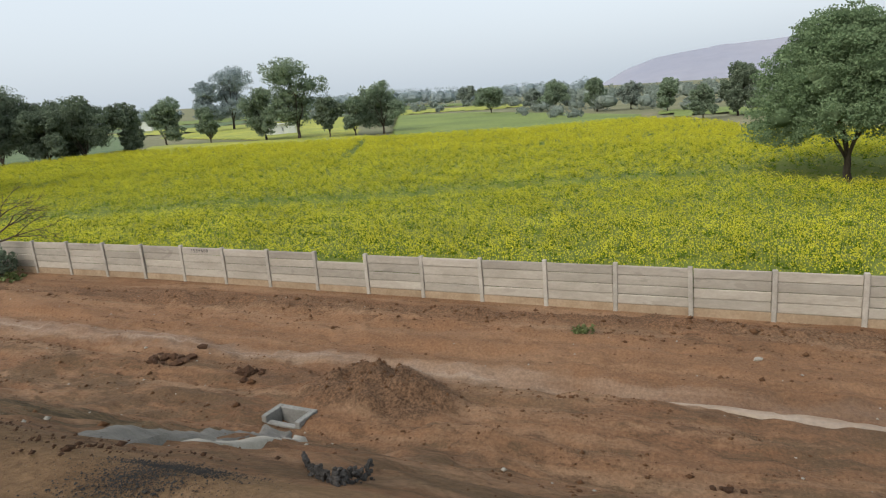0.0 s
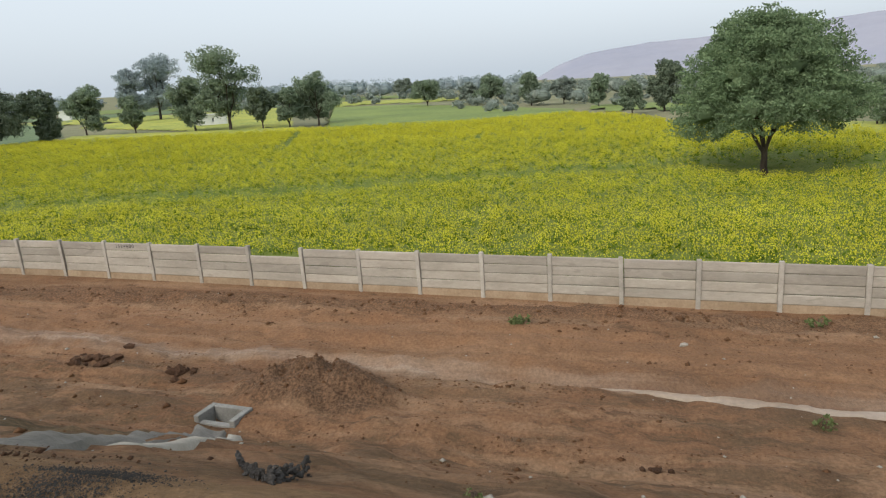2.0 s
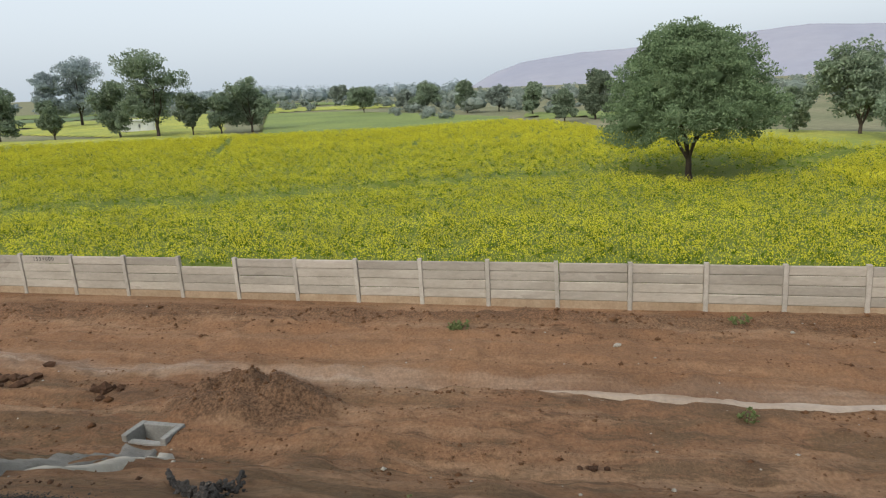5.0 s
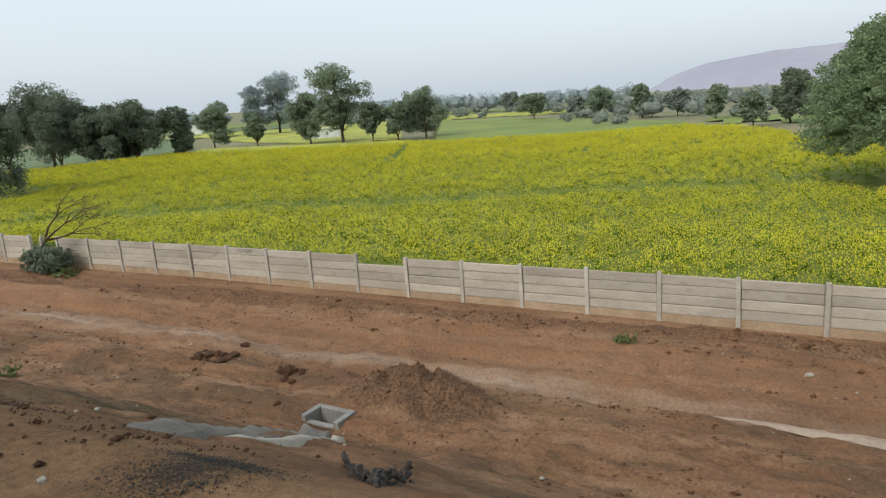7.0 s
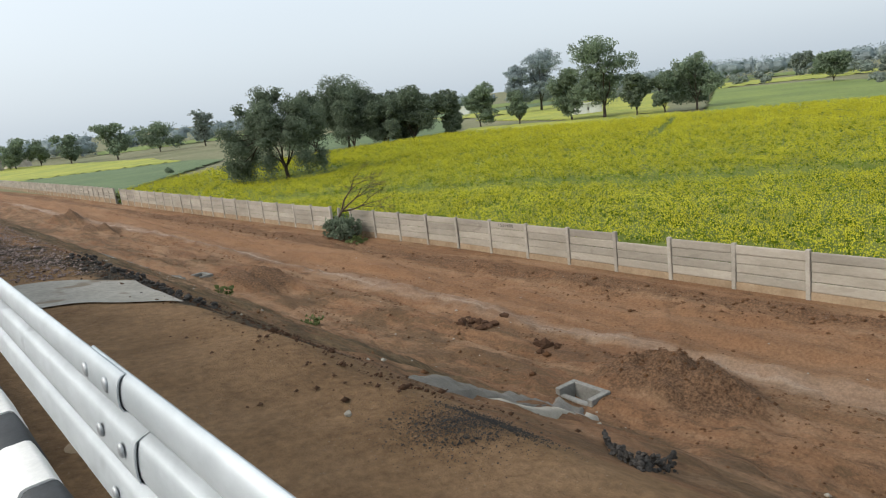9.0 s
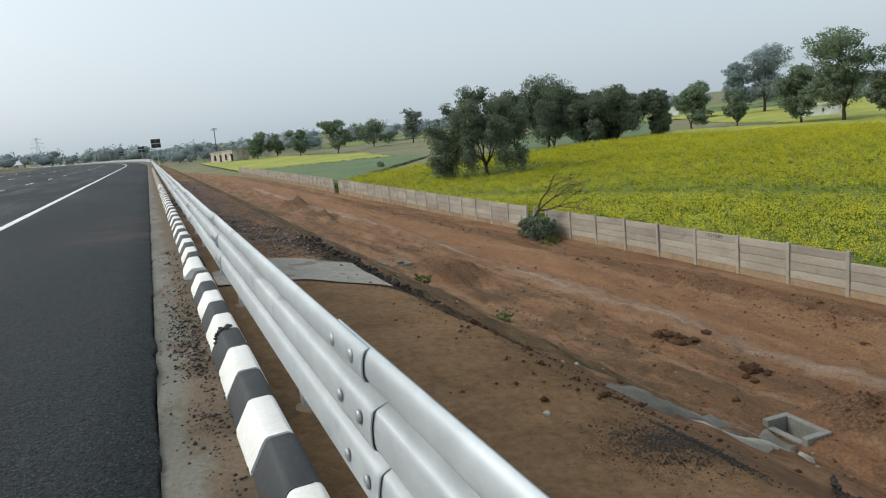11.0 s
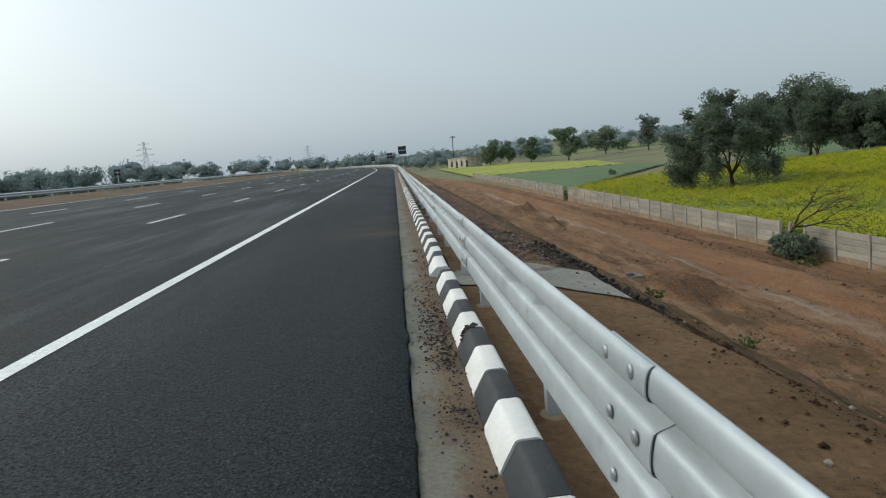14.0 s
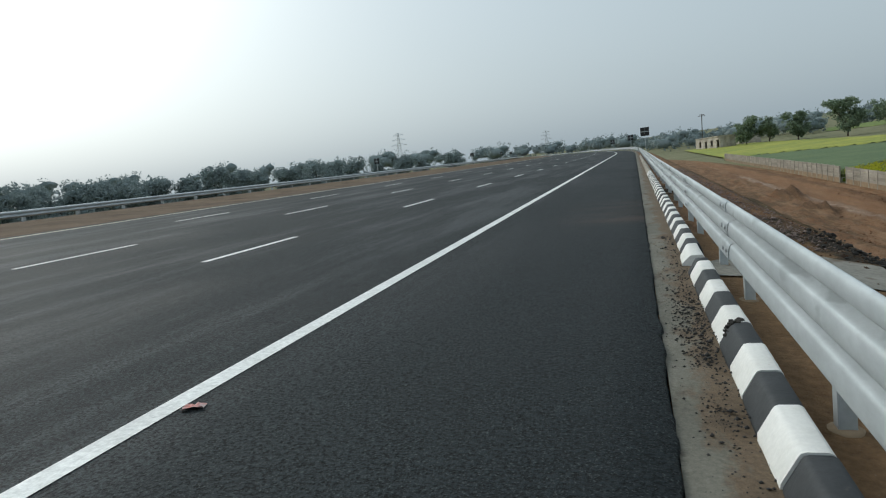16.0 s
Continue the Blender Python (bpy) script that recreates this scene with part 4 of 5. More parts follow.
def plant_field(px, py, pz, ph, templates, rs):
    """Leaf and flower arrays for plants at the given places."""
    L, F = [], []
    which = rs.randint(0, len(templates), len(px))
    ang, wide = rs.uniform(0, 6.28, len(px)), rs.uniform(0.85, 1.3, len(px))
    for k, (lv, fv) in enumerate(templates):
        s = which == k
        c, sn = np.cos(ang[s]), np.sin(ang[s])
        for src, dst in ((lv, L), (fv, F)):
            p = src.reshape(1, -1, 3)
            x = (p[:, :, 0] * c[:, None] - p[:, :, 1] * sn[:, None]) * wide[s][:, None] + px[s][:, None]
            y = (p[:, :, 0] * sn[:, None] + p[:, :, 1] * c[:, None]) * wide[s][:, None] + py[s][:, None]
            z = p[:, :, 2] * ph[s][:, None] + pz[s][:, None]
            dst.append(np.stack([x, y, z], -1).reshape(-1, 3))
    return np.concatenate(L), np.concatenate(F)


def petal_faces(nv, sides):
    """The open sides of each flower head."""
    n = nv // 4
    t = np.array([(0, 1, 3), (1, 2, 3), (2, 0, 3)][:sides])
    return (t[None] + (np.arange(n) * 4)[:, None, None]).reshape(-1, 3)


def quad_faces(nv):
    return np.arange(nv).reshape(-1, 4)


rs = np.random.RandomState(11)
crop = tagged(empty("mustard_crop"), "dense yellow-flowering mustard crop behind the wall", "crop", kind="stuff")
# bands of distance from the road: x from, x to, y from, y to, plants per square metre, leaves, flowers, leaf size, flower size
BANDS = [(19.7, 28, -16, 42, 17.0, 11, 8, 0.090, 0.0215, 3), (28, 40, -26, 58, 10.5, 8, 12, 0.108, 0.0225, 2), (40, 62, -45, 90, 6.2, 7, 17, 0.14, 0.0265, 2), (62, 106, -30, 92, 3.8, 5, 18, 0.18, 0.037, 2),
         (19.7, 28, 42, 90, 5.0, 7, 10, 0.16, 0.036, 2), (28, 40, 58, 92, 3.4, 6, 10, 0.18, 0.042, 2), (19.7, 40, -60, -16, 4.0, 6, 13, 0.16, 0.042, 2)]
for x0, x1, y0, y1, dens, nl, nf, ls, fs, sides in BANDS:
    n = int((x1 - x0) * (y1 - y0) * dens)
    px, py = rs.uniform(x0, x1, n), rs.uniform(y0, y1, n)
    keep = inside(px, py, MUSTARD) & (np.hypot(px - ACACIA[0], py - ACACIA[1]) > 1.2)
    px, py = px[keep], py[keep]
    ph = crop_height(px, py) * rs.uniform(0.86, 1.12, len(px))
    keep = ph > 0.35
    px, py, ph = px[keep], py[keep], ph[keep]
    kinds = plant_templates(rs, 10, 2, nl, nf, ls, fs)
    lv, fv = plant_field(px, py, land(px, py), ph, kinds, rs)
    calm = np.minimum(near_line(px, py, PATH_LINE) / 1.25, near_line(px, py, PATH_LINE_2) / 0.45)
    calm = np.minimum(calm, np.hypot(px - ACACIA[0] - 0.5, py - ACACIA[1]) / 5.0) + rs.normal(0, 0.34, len(px))
    open_bloom = calm > 1.0
    _, fv = plant_field(px[open_bloom], py[open_bloom], land(px[open_bloom], py[open_bloom]), ph[open_bloom], kinds, rs)
    part("foliage", mesh_np("foliage", lv, quad_faces(len(lv)), CROP_LEAF), crop)["kind"] = "stuff"
    part("blossom", mesh_np("blossom", fv, petal_faces(len(fv), sides), FLOWER), crop)["kind"] = "stuff"

LOWER_LEAF = surface("shaded_crop_leaves", (0.090, 0.125, 0.008), (0.150, 0.175, 0.012), 0.5, 9, 0.9, 0.8, 0.08)
WHEAT_MAT = surface("green_wheat", (0.070, 0.112, 0.040), (0.105, 0.150, 0.055), 0.08, 2.2, 0.9, 0.6, 0.06)
PALE_GREEN = surface("pale_green_crop", (0.105, 0.150, 0.026), (0.165, 0.210, 0.036), 0.06, 1.2, 0.9, 0.6, 0.08)
YELLOW_FAR = surface("far_mustard_bloom", (0.185, 0.225, 0.030), (0.33, 0.325, 0.038), 0.10, 1.6, 0.9, 0.6, 0.08)


def canopy(name, poly, step, height, material, label, category, wob=0.1):
    """A bumpy sheet of leaves over a field, with skirts to the ground."""
    P = np.array(poly)
    x = np.arange(P[:, 0].min(), P[:, 0].max(), step)
    y = np.arange(P[:, 1].min(), P[:, 1].max(), step)
    X, Y = np.meshgrid(x, y, indexing="ij")
    ok = inside(X.ravel(), Y.ravel(), poly).reshape(X.shape)
    h = height(X.ravel(), Y.ravel()).reshape(X.shape) if callable(height) else np.full(X.shape, height)
    rim = ok.copy()
    rim[1:] &= ok[:-1]
    rim[:-1] &= ok[1:]
    rim[:, 1:] &= ok[:, :-1]
    rim[:, :-1] &= ok[:, 1:]
    h = np.where(rim, h, h * 0.35)
    rr = np.random.RandomState(5)
    Z = land(X.ravel(), Y.ravel()).reshape(X.shape) + h + wob * (rr.rand(*X.shape) - 0.5) * 2 * rim
    idx = np.arange(X.size).reshape(X.shape)
    cell = ok[:-1, :-1] & ok[1:, :-1] & ok[1:, 1:] & ok[:-1, 1:]
    q = np.stack([idx[:-1, :-1], idx[1:, :-1], idx[1:, 1:], idx[:-1, 1:]], -1)[cell]
    used, inv = np.unique(q, return_inverse=True)
    jit = step * 0.6 if step < 0.9 else 0.0
    V = np.stack([X + (rr.rand(*X.shape) - 0.5) * jit, Y + (rr.rand(*X.shape) - 0.5) * jit, Z], -1).reshape(-1, 3)[used]
    return mesh_np(name, V, inv.reshape(-1, 4), material)


part("lower_leaves", canopy("lower_leaves", MUSTARD, 0.5, lambda x, y: crop_height(x, y) * 0.70, LOWER_LEAF, "", "", 0.10), crop)["kind"] = "stuff"


def field(name, poly, step, height, material, label):
    return tagged(new(name, canopy(name, poly, step, height, material, label, "field", 0.06 if height > 0.5 else 0.03)), label, "field", kind="stuff")


field("wheat_field", WHEAT, 1.0, 0.4, WHEAT_MAT, "even dark green wheat field beyond the wall")
field("far_mustard_field", MUSTARD_FAR, 1.5, 0.35, YELLOW_FAR, "distant yellow-green mustard field")
field("far_green_field", GREEN_FAR, 1.5, 0.35, PALE_GREEN, "distant pale green crop field")
field("edge_mustard_field", YELLOW_STRIP, 1.2, 0.45, YELLOW_FAR, "yellow-green mustard strip below a row of trees")
field("back_mustard_field", YELLOW_BACK, 1.5, 0.35, YELLOW_FAR, "yellow-green field behind a row of trees")
field("back_green_field", GREEN_BACK, 1.5, 0.35, WHEAT_MAT, "green field behind a grove of trees")


def sector(a0, a1, d0, d1):
    """Outline of a strip of land between two bearings and two distances."""
    ring = [(a0 + (a1 - a0) * k / 6, d0 * (1 + 0.03 * math.sin(k * 1.7 + d0))) for k in range(7)] + [(a1 + (a0 - a1) * k / 6, d1 * (1 + 0.03 * math.sin(k * 2.1 + d1))) for k in range(7)]
    return [(d * math.sin(radians(a)), d * math.cos(radians(a))) for a, d in ring]


for a0, a1, d0, d1, mat, lab in ((36, 62, 214, 258, YELLOW_FAR, "distant strip of yellow mustard"), (33, 66, 270, 318, WHEAT_MAT, "distant strip of green wheat"), (40, 72, 335, 420, PALE_GREEN, "distant strip of pale green crop"),
                                 (64, 77, 236, 300, YELLOW_FAR, "distant strip of yellow-green crop"), (14, 30, 330, 420, PALE_GREEN, "distant strip of pale green crop"), (88, 100, 118, 150, PALE_GREEN, "pale green strip of crop beyond the scrub")):
    field("far_crop_strip", sector(a0, a1, d0, d1), 3.0, 0.35, mat, lab)
field("side_mustard_field", YELLOW_RIGHT, 1.5, 0.35, YELLOW_FAR, "yellow-green field beyond the acacia")


# ---- trees ----
def tube(p0, p1, r0, r1, sides=6, bends=3, wob=0.06, rng=random):
    """Tapered, slightly crooked limb: verts and quads."""
    p0, p1 = np.array(p0, float), np.array(p1, float)
    axis = p1 - p0
    ln = np.linalg.norm(axis) + 1e-9
    a = axis / ln
    ref = np.array([0, 0, 1.0]) if abs(a[2]) < 0.9 else np.array([1.0, 0, 0])
    e1 = np.cross(a, ref)
    e1 /= np.linalg.norm(e1)
    e2 = np.cross(a, e1)
    V = []
    for i in range(bends + 1):
        t = i / bends
        c = p0 + axis * t
        if 0 < i < bends:
            c = c + e1 * rng.uniform(-wob, wob) * ln + e2 * rng.uniform(-wob, wob) * ln
        r = r0 + (r1 - r0) * t
        for k in range(sides):
            g = 2 * math.pi * k / sides
            V.append(c + e1 * r * math.cos(g) + e2 * r * math.sin(g))
    idx = np.arange((bends + 1) * sides).reshape(bends + 1, sides)
    nx = np.roll(idx, -1, axis=1)
    q = np.stack([idx[:-1], nx[:-1], nx[1:], idx[1:]], -1).reshape(-1, 4)
    return np.array(V), q


def join(pieces):
    V, Q, o = [], [], 0
    for v, q in pieces:
        V.append(v)
        Q.append(q + o)
        o += len(v)
    return np.concatenate(V), np.concatenate(Q)


def leaves_in(rs, blobs, clumps, per, size, spread, droop=0.0, flat=0.7):
    """Leaf quads gathered in clumps over the shells of some ellipsoids."""
    w = np.array([b[3] * b[4] * b[5] for b in blobs]) ** 0.7
    pick = rs.choice(len(blobs), clumps, p=w / w.sum())
    B = np.array(blobs)[pick]
    d = rs.normal(size=(clumps, 3))
    d /= np.linalg.norm(d, axis=1)[:, None]
    rad = rs.uniform(0.16, 1.08, clumps) ** 0.45
    c = B[:, :3] + d * B[:, 3:6] * rad[:, None]
    ball = rs.normal(size=(clumps * per, 3))
    ball *= (rs.rand(clumps * per) ** 0.4 * 1.6 / np.linalg.norm(ball, axis=1))[:, None]
    c = np.repeat(c, per, 0) + ball * spread * np.array([1, 1, flat])
    if droop:
        c[:, 2] -= rs.exponential(droop, len(c)) * (rs.rand(len(c)) < 0.4)
    n = len(c)
    u = rs.normal(size=(n, 3)) + np.array([0, 0, -0.2])
    u /= np.linalg.norm(u, axis=1)[:, None]
    v = np.cross(u, rs.normal(size=(n, 3)))
    v /= np.linalg.norm(v, axis=1)[:, None]
    s = size * rs.uniform(0.6, 1.4, n)[:, None]
    quads = np.stack([c - u * s, c + v * s * 0.62, c + u * s, c - v * s * 0.62], 1)
    return quads.reshape(-1, 3)


def lump_template(n=4):
    """A ball of quads, from a cube."""
    g = np.linspace(-1, 1, n + 1)
    A, B = np.meshgrid(g, g, indexing="ij")
    V, Q = [], []
    idx = np.arange((n + 1) ** 2).reshape(n + 1, n + 1)
    face = np.stack([idx[:-1, :-1], idx[1:, :-1], idx[1:, 1:], idx[:-1, 1:]], -1).reshape(-1, 4)
    for ax in range(3):
        for s in (-1, 1):
            P = np.zeros((A.size, 3))
            P[:, ax], P[:, (ax + 1) % 3], P[:, (ax + 2) % 3] = s, A.ravel() * s, B.ravel()
            Q.append(face + len(V) * A.size)
            V.append(P)
    V = np.concatenate(V)
    return V / np.linalg.norm(V, axis=1)[:, None], np.concatenate(Q)


LUMP_V, LUMP_Q = lump_template()


def inner_crown(blobs, fill):
    """Solid rough lumps added inside a crown to block sky between the leaves."""
    out = []
    for i, b in enumerate(blobs):
        d = LUMP_V
        rough = 1 + 0.16 * np.sin(d[:, 0] * 5.1 + i) * np.sin(d[:, 1] * 4.3 + 2 * i) + 0.12 * np.sin(d[:, 2] * 7.7 + d[:, 0] * 6.1 + 3 * i)
        out.append((np.array(b[:3]) + d * rough[:, None] * np.array(b[3:6]) * fill, LUMP_Q))
    return join(out)


def tree(x, y, height, width, label, leaf, seed, trunk=0.28, clumps=130, per=9, size=0.26, shape="round", droop=0.0, lean=0.0, spread=None, category="tree", flat=0.7, fill=0.38):
    """One tree: a trunk with limbs, and a crown of leaf clumps."""
    rs, rng = np.random.RandomState(seed), random.Random(seed)
    th = height * trunk
    hw, ch = width / 2, height - th
    blobs = []
    if shape == "round":
        for _ in range(14):
            a, r = rs.uniform(0, 6.28), rs.uniform(0.1, 0.72) * hw
            z = th + ch * rs.uniform(0.16, 0.84)
            k = rs.uniform(0.24, 0.42)
            blobs.append((math.cos(a) * r, math.sin(a) * r, z, hw * k, hw * k, ch * k * 0.55))
        blobs.append((hw * rs.uniform(-0.2, 0.2), 0, th + ch * 0.78, hw * 0.4, hw * 0.4, ch * 0.22))
    elif shape == "tall":
        for i in range(9):
            z = th + ch * (0.12 + 0.80 * i / 8)
            a, r = rs.uniform(0, 6.28), rs.uniform(0.1, 0.5) * hw
            blobs.append((math.cos(a) * r, math.sin(a) * r, z, hw * rs.uniform(0.5, 0.75), hw * rs.uniform(0.5, 0.75), ch * 0.15))
    elif shape == "umbrella":
        for ring, rr, zz, kr, kz in ((9, 0.66, 0.30, 0.34, 0.20), (9, 0.52, 0.52, 0.38, 0.22), (6, 0.34, 0.72, 0.38, 0.20), (3, 0.12, 0.86, 0.34, 0.13)):
            for i in range(ring):
                a = 6.28 * i / ring + rs.uniform(-0.3, 0.3)
                blobs.append((math.cos(a) * hw * rr, math.sin(a) * hw * rr, th + ch * (zz + rs.uniform(-0.06, 0.06)), hw * kr, hw * kr, ch * kz))
    elif shape == "ragged":
        for i in range(46):
            a, r = rs.uniform(0, 6.28), math.sqrt(rs.rand()) * 0.84
            z = th + ch * (1 - 0.55 * r * r) * rs.uniform(0.34, 0.94)
            k = rs.uniform(0.14, 0.25)
            cx, cy = math.cos(a) * r * hw - 0.08 * hw, math.sin(a) * r * hw + 0.05 * hw
            blobs.append((cx, cy, z, hw * k, hw * k, ch * rs.uniform(0.08, 0.15)))
            if r > 0.60 and i % 3:
                blobs.append((cx * 1.04, cy * 1.04, th * 0.9 + (z - th) * rs.uniform(0.0, 0.45), hw * 0.13, hw * 0.13, ch * rs.uniform(0.10, 0.18)))
    base = (x, y, land1(x, y))
    ob = tagged(empty("tree" if category == "tree" else category.replace(" ", "_"), base), label, category)
    pieces = []
    r0 = max(0.07, height * 0.021)
    fork = (lean * th, 0.02 * th, th * 0.9)
    pieces.append(tube((0, 0, -0.2), fork, r0 * 1.15, r0 * 0.8, 8, 4, 0.03, rng))
    limbs = []
    for i in range(5):
        a = 6.28 * i / 5 + rng.uniform(-0.4, 0.4)
        reach = rng.uniform(0.22, 0.42) * hw
        tip = (fork[0] + math.cos(a) * reach, fork[1] + math.sin(a) * reach, th + ch * rng.uniform(0.30, 0.55))
        start = (fork[0] * 0.9, fork[1] * 0.9, fork[2] * rng.uniform(0.82, 1.0))
        pieces.append(tube(start, tip, r0 * 0.5, r0 * 0.28, 6, 4, 0.045, rng))
        limbs.append(tip)
    for b in blobs:
        tip = min(limbs, key=lambda p: (p[0] - b[0]) ** 2 + (p[1] - b[1]) ** 2 + (p[2] - b[2]) ** 2)
        pieces.append(tube(tip, b[:3], r0 * 0.26, r0 * 0.07, 4, 3, 0.07, rng))
    v, q = join(pieces)
    part("trunk", mesh_np("trunk", v, q, BARK, True), ob)
    lv = leaves_in(rs, blobs, clumps, per, size, spread if spread else width * 0.05, droop, flat)
    v, q = join([(lv, quad_faces(len(lv))), inner_crown(blobs, fill)])
    part("crown", mesh_np("crown", v, q, leaf), ob)
    return ob


tree(ACACIA[0], ACACIA[1], 9.9, 11.2, "broad green acacia standing in the mustard field", ACACIA_LEAF, 1, 0.20, 2700, 50, 0.070, "umbrella", 0.12, spread=0.30, flat=0.42, fill=0.34)
tree(WALL_TREE[0], WALL_TREE[1], 10.0, 11.6, "dark spreading tree with drooping twigs near the wall", DARK_LEAF, 2, 0.21, 1350, 44, 0.095, "ragged", 0.55, spread=0.34, fill=0.45)
GROVE = [(66.7, 97.5, 13.0, 11.0, "round"), (60.5, 99.0, 11.0, 8.0, "round"), (71.6, 84.7, 9.6, 9.0, "round"), (76.5, 80.5, 8.8, 4.2, "round"), (69.5, 90.5, 9.5, 6.5, "round"), (74.5, 88.5, 9.2, 7.0, "round"), (64.0, 92.0, 10.5, 8.0, "round"), (67.5, 87.0, 8.0, 6.0, "round")]
for i, (x, y, h, w, sh) in enumerate(GROVE):
    tree(x, y, h, w * 1.2, "dark leafy tree in a dense grove at the field edge", DARK_LEAF, 20 + i, 0.09, 560, 36, 0.14, sh)
ROW = [(98.2, 94.3, 8.9, 6.9, "round", MID_LEAF, "rounded tree on a field bank"), (99.2, 84.3, 7.0, 4.5, "round", MID_LEAF, "small rounded tree on a field bank"),
       (103.6, 74.9, 9.8, 7.2, "round", MID_LEAF, "bushy tree in a row between fields"), (104.3, 68.0, 13.9, 9.8, "tall", MID_LEAF, "tall loose-crowned tree in a row between fields"),
       (103.1, 60.5, 7.4, 5.6, "round", DARK_LEAF, "low dark bushy tree in a row between fields"), (105.1, 56.3, 7.2, 5.4, "round", MID_LEAF, "rounded tree in a row between fields"),
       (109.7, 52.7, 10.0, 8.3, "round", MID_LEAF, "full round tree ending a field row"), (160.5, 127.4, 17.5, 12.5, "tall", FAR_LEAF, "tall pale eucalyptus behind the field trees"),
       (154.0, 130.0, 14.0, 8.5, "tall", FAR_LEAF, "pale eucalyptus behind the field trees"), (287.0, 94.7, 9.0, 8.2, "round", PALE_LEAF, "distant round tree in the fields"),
       (179.3, 51.7, 7.4, 8.0, "round", MID_LEAF, "spreading tree beyond the green field"), (186.0, 41.0, 6.4, 5.0, "round", PALE_LEAF, "small tree beyond the green field"),
       (183.4, 34.5, 8.2, 8.8, "round", MID_LEAF, "leafy tree beyond the green field"), (160.0, 19.5, 8.0, 5.6, "round", MID_LEAF, "bushy tree beyond the green field"),
       (165.0, 12.0, 6.5, 6.0, "round", PALE_LEAF, "haze-paled bush-like tree beyond the green field"), (137.1, 2.9, 6.8, 4.6, "round", MID_LEAF, "round-headed tree at the field corner"),
       (109.6, -3.0, 5.4, 4.6, "round", MID_LEAF, "small crooked tree at the field edge"), (116.1, -8.4, 8.6, 6.2, "round", DARK_LEAF, "dark tree at the field edge"),
       (74.8, -26.0, 5.0, 4.2, "round", MID_LEAF, "small tree beyond the acacia"), (70.1, -31.0, 9.4, 7.5, "round", MID_LEAF, "large leafy tree beyond the acacia"),
       (64.0, -33.0, 5.0, 6.0, "round", MID_LEAF, "low spreading tree beyond the acacia")]
for i, (x, y, h, w, sh, leaf, lab) in enumerate(ROW):
    tree(x, y, h, w * 1.16, lab, leaf, 40 + i, 0.15 if sh == "round" else 0.2, 420, 32, 0.12 + 0.0005 * x, sh, lean=0.12 if sh == "tall" else 0.0)
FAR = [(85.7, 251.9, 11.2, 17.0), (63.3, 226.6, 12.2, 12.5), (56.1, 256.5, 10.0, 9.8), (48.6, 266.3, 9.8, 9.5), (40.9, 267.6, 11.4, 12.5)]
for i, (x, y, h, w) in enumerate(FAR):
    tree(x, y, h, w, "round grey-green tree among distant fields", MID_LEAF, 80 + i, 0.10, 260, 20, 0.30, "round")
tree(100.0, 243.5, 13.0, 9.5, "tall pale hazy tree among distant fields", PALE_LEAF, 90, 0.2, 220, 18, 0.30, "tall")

# trees on the other side of the expressway: azimuth, distance, top's elevation in the camera's view, width
LEFT = [(-57, 95, 3.6, 10), (-54.0, 97, 3.3, 9), (-52.0, 100, 3.1, 10), (-49.6, 110, 3.25, 12), (-47.5, 108, 3.0, 10), (-45.3, 112, 3.05, 11), (-43.2, 115, 3.1, 11), (-41.0, 118, 2.95, 11), (-38.8, 120, 2.7, 9), (-36.7, 118, 3.6, 9), (-35.0, 125, 3.1, 9),
        (-33.0, 150, 2.75, 9), (-30.8, 150, 2.7, 9), (-28.0, 155, 3.3, 13), (-26.6, 170, 2.8, 7), (-24.8, 180, 3.15, 10), (-22.4, 190, 2.65, 8), (-20.2, 190, 2.8, 9), (-18.8, 200, 2.5, 7), (-15.8, 240, 2.65, 10)]
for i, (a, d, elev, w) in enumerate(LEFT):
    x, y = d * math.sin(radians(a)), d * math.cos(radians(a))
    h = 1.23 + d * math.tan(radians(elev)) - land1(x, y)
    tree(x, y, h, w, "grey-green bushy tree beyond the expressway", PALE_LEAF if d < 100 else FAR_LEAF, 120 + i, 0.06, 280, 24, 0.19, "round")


def woods(name, a0, a1, d0, d1, n, h, leaf, label, seed):
    """A far belt of woodland, as one mesh of leaf clumps."""
    rs = np.random.RandomState(seed)
    Q = []
    for _ in range(n):
        a, d = radians(rs.uniform(a0, a1)), rs.uniform(d0, d1)
        x, y = d * math.sin(a), d * math.cos(a)
        hh = h * rs.uniform(0.5, 1.25)
        z = max(land1(x, y), (CAMBER * x if x < 0 else 0.0198 * x - 6.0) + GRADE * y - 2)
        ww = hh * rs.uniform(0.5, 0.9)
        masses = [(x, y, z + hh * 0.40, ww, ww, hh * 0.45), (x + ww * 0.5, y, z + hh * 0.6, ww * 0.6, ww * 0.6, hh * 0.3), (x - ww * 0.4, y + ww * 0.3, z + hh * 0.5, ww * 0.5, ww * 0.5, hh * 0.34)]
        v = leaves_in(rs, masses, 30, 12, d * 0.0011, hh * 0.10)
        Q += [(v, quad_faces(len(v))), inner_crown(masses, 0.52)]
    v, q = join(Q)
    return tagged(new(name, mesh_np(name, v, q, leaf)), label, "woodland", kind="stuff")


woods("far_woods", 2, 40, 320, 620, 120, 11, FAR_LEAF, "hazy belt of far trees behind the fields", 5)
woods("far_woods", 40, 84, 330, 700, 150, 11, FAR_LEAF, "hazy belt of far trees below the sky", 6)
woods("far_woods", 80, 120, 150, 420, 140, 5.4, PALE_LEAF, "haze-paled scrub woodland at the hill's foot", 7)
woods("far_woods", 58, 100, 225, 330, 60, 4.0, PALE_LEAF, "loose haze-paled trees and scrub beyond the crop strips", 10)
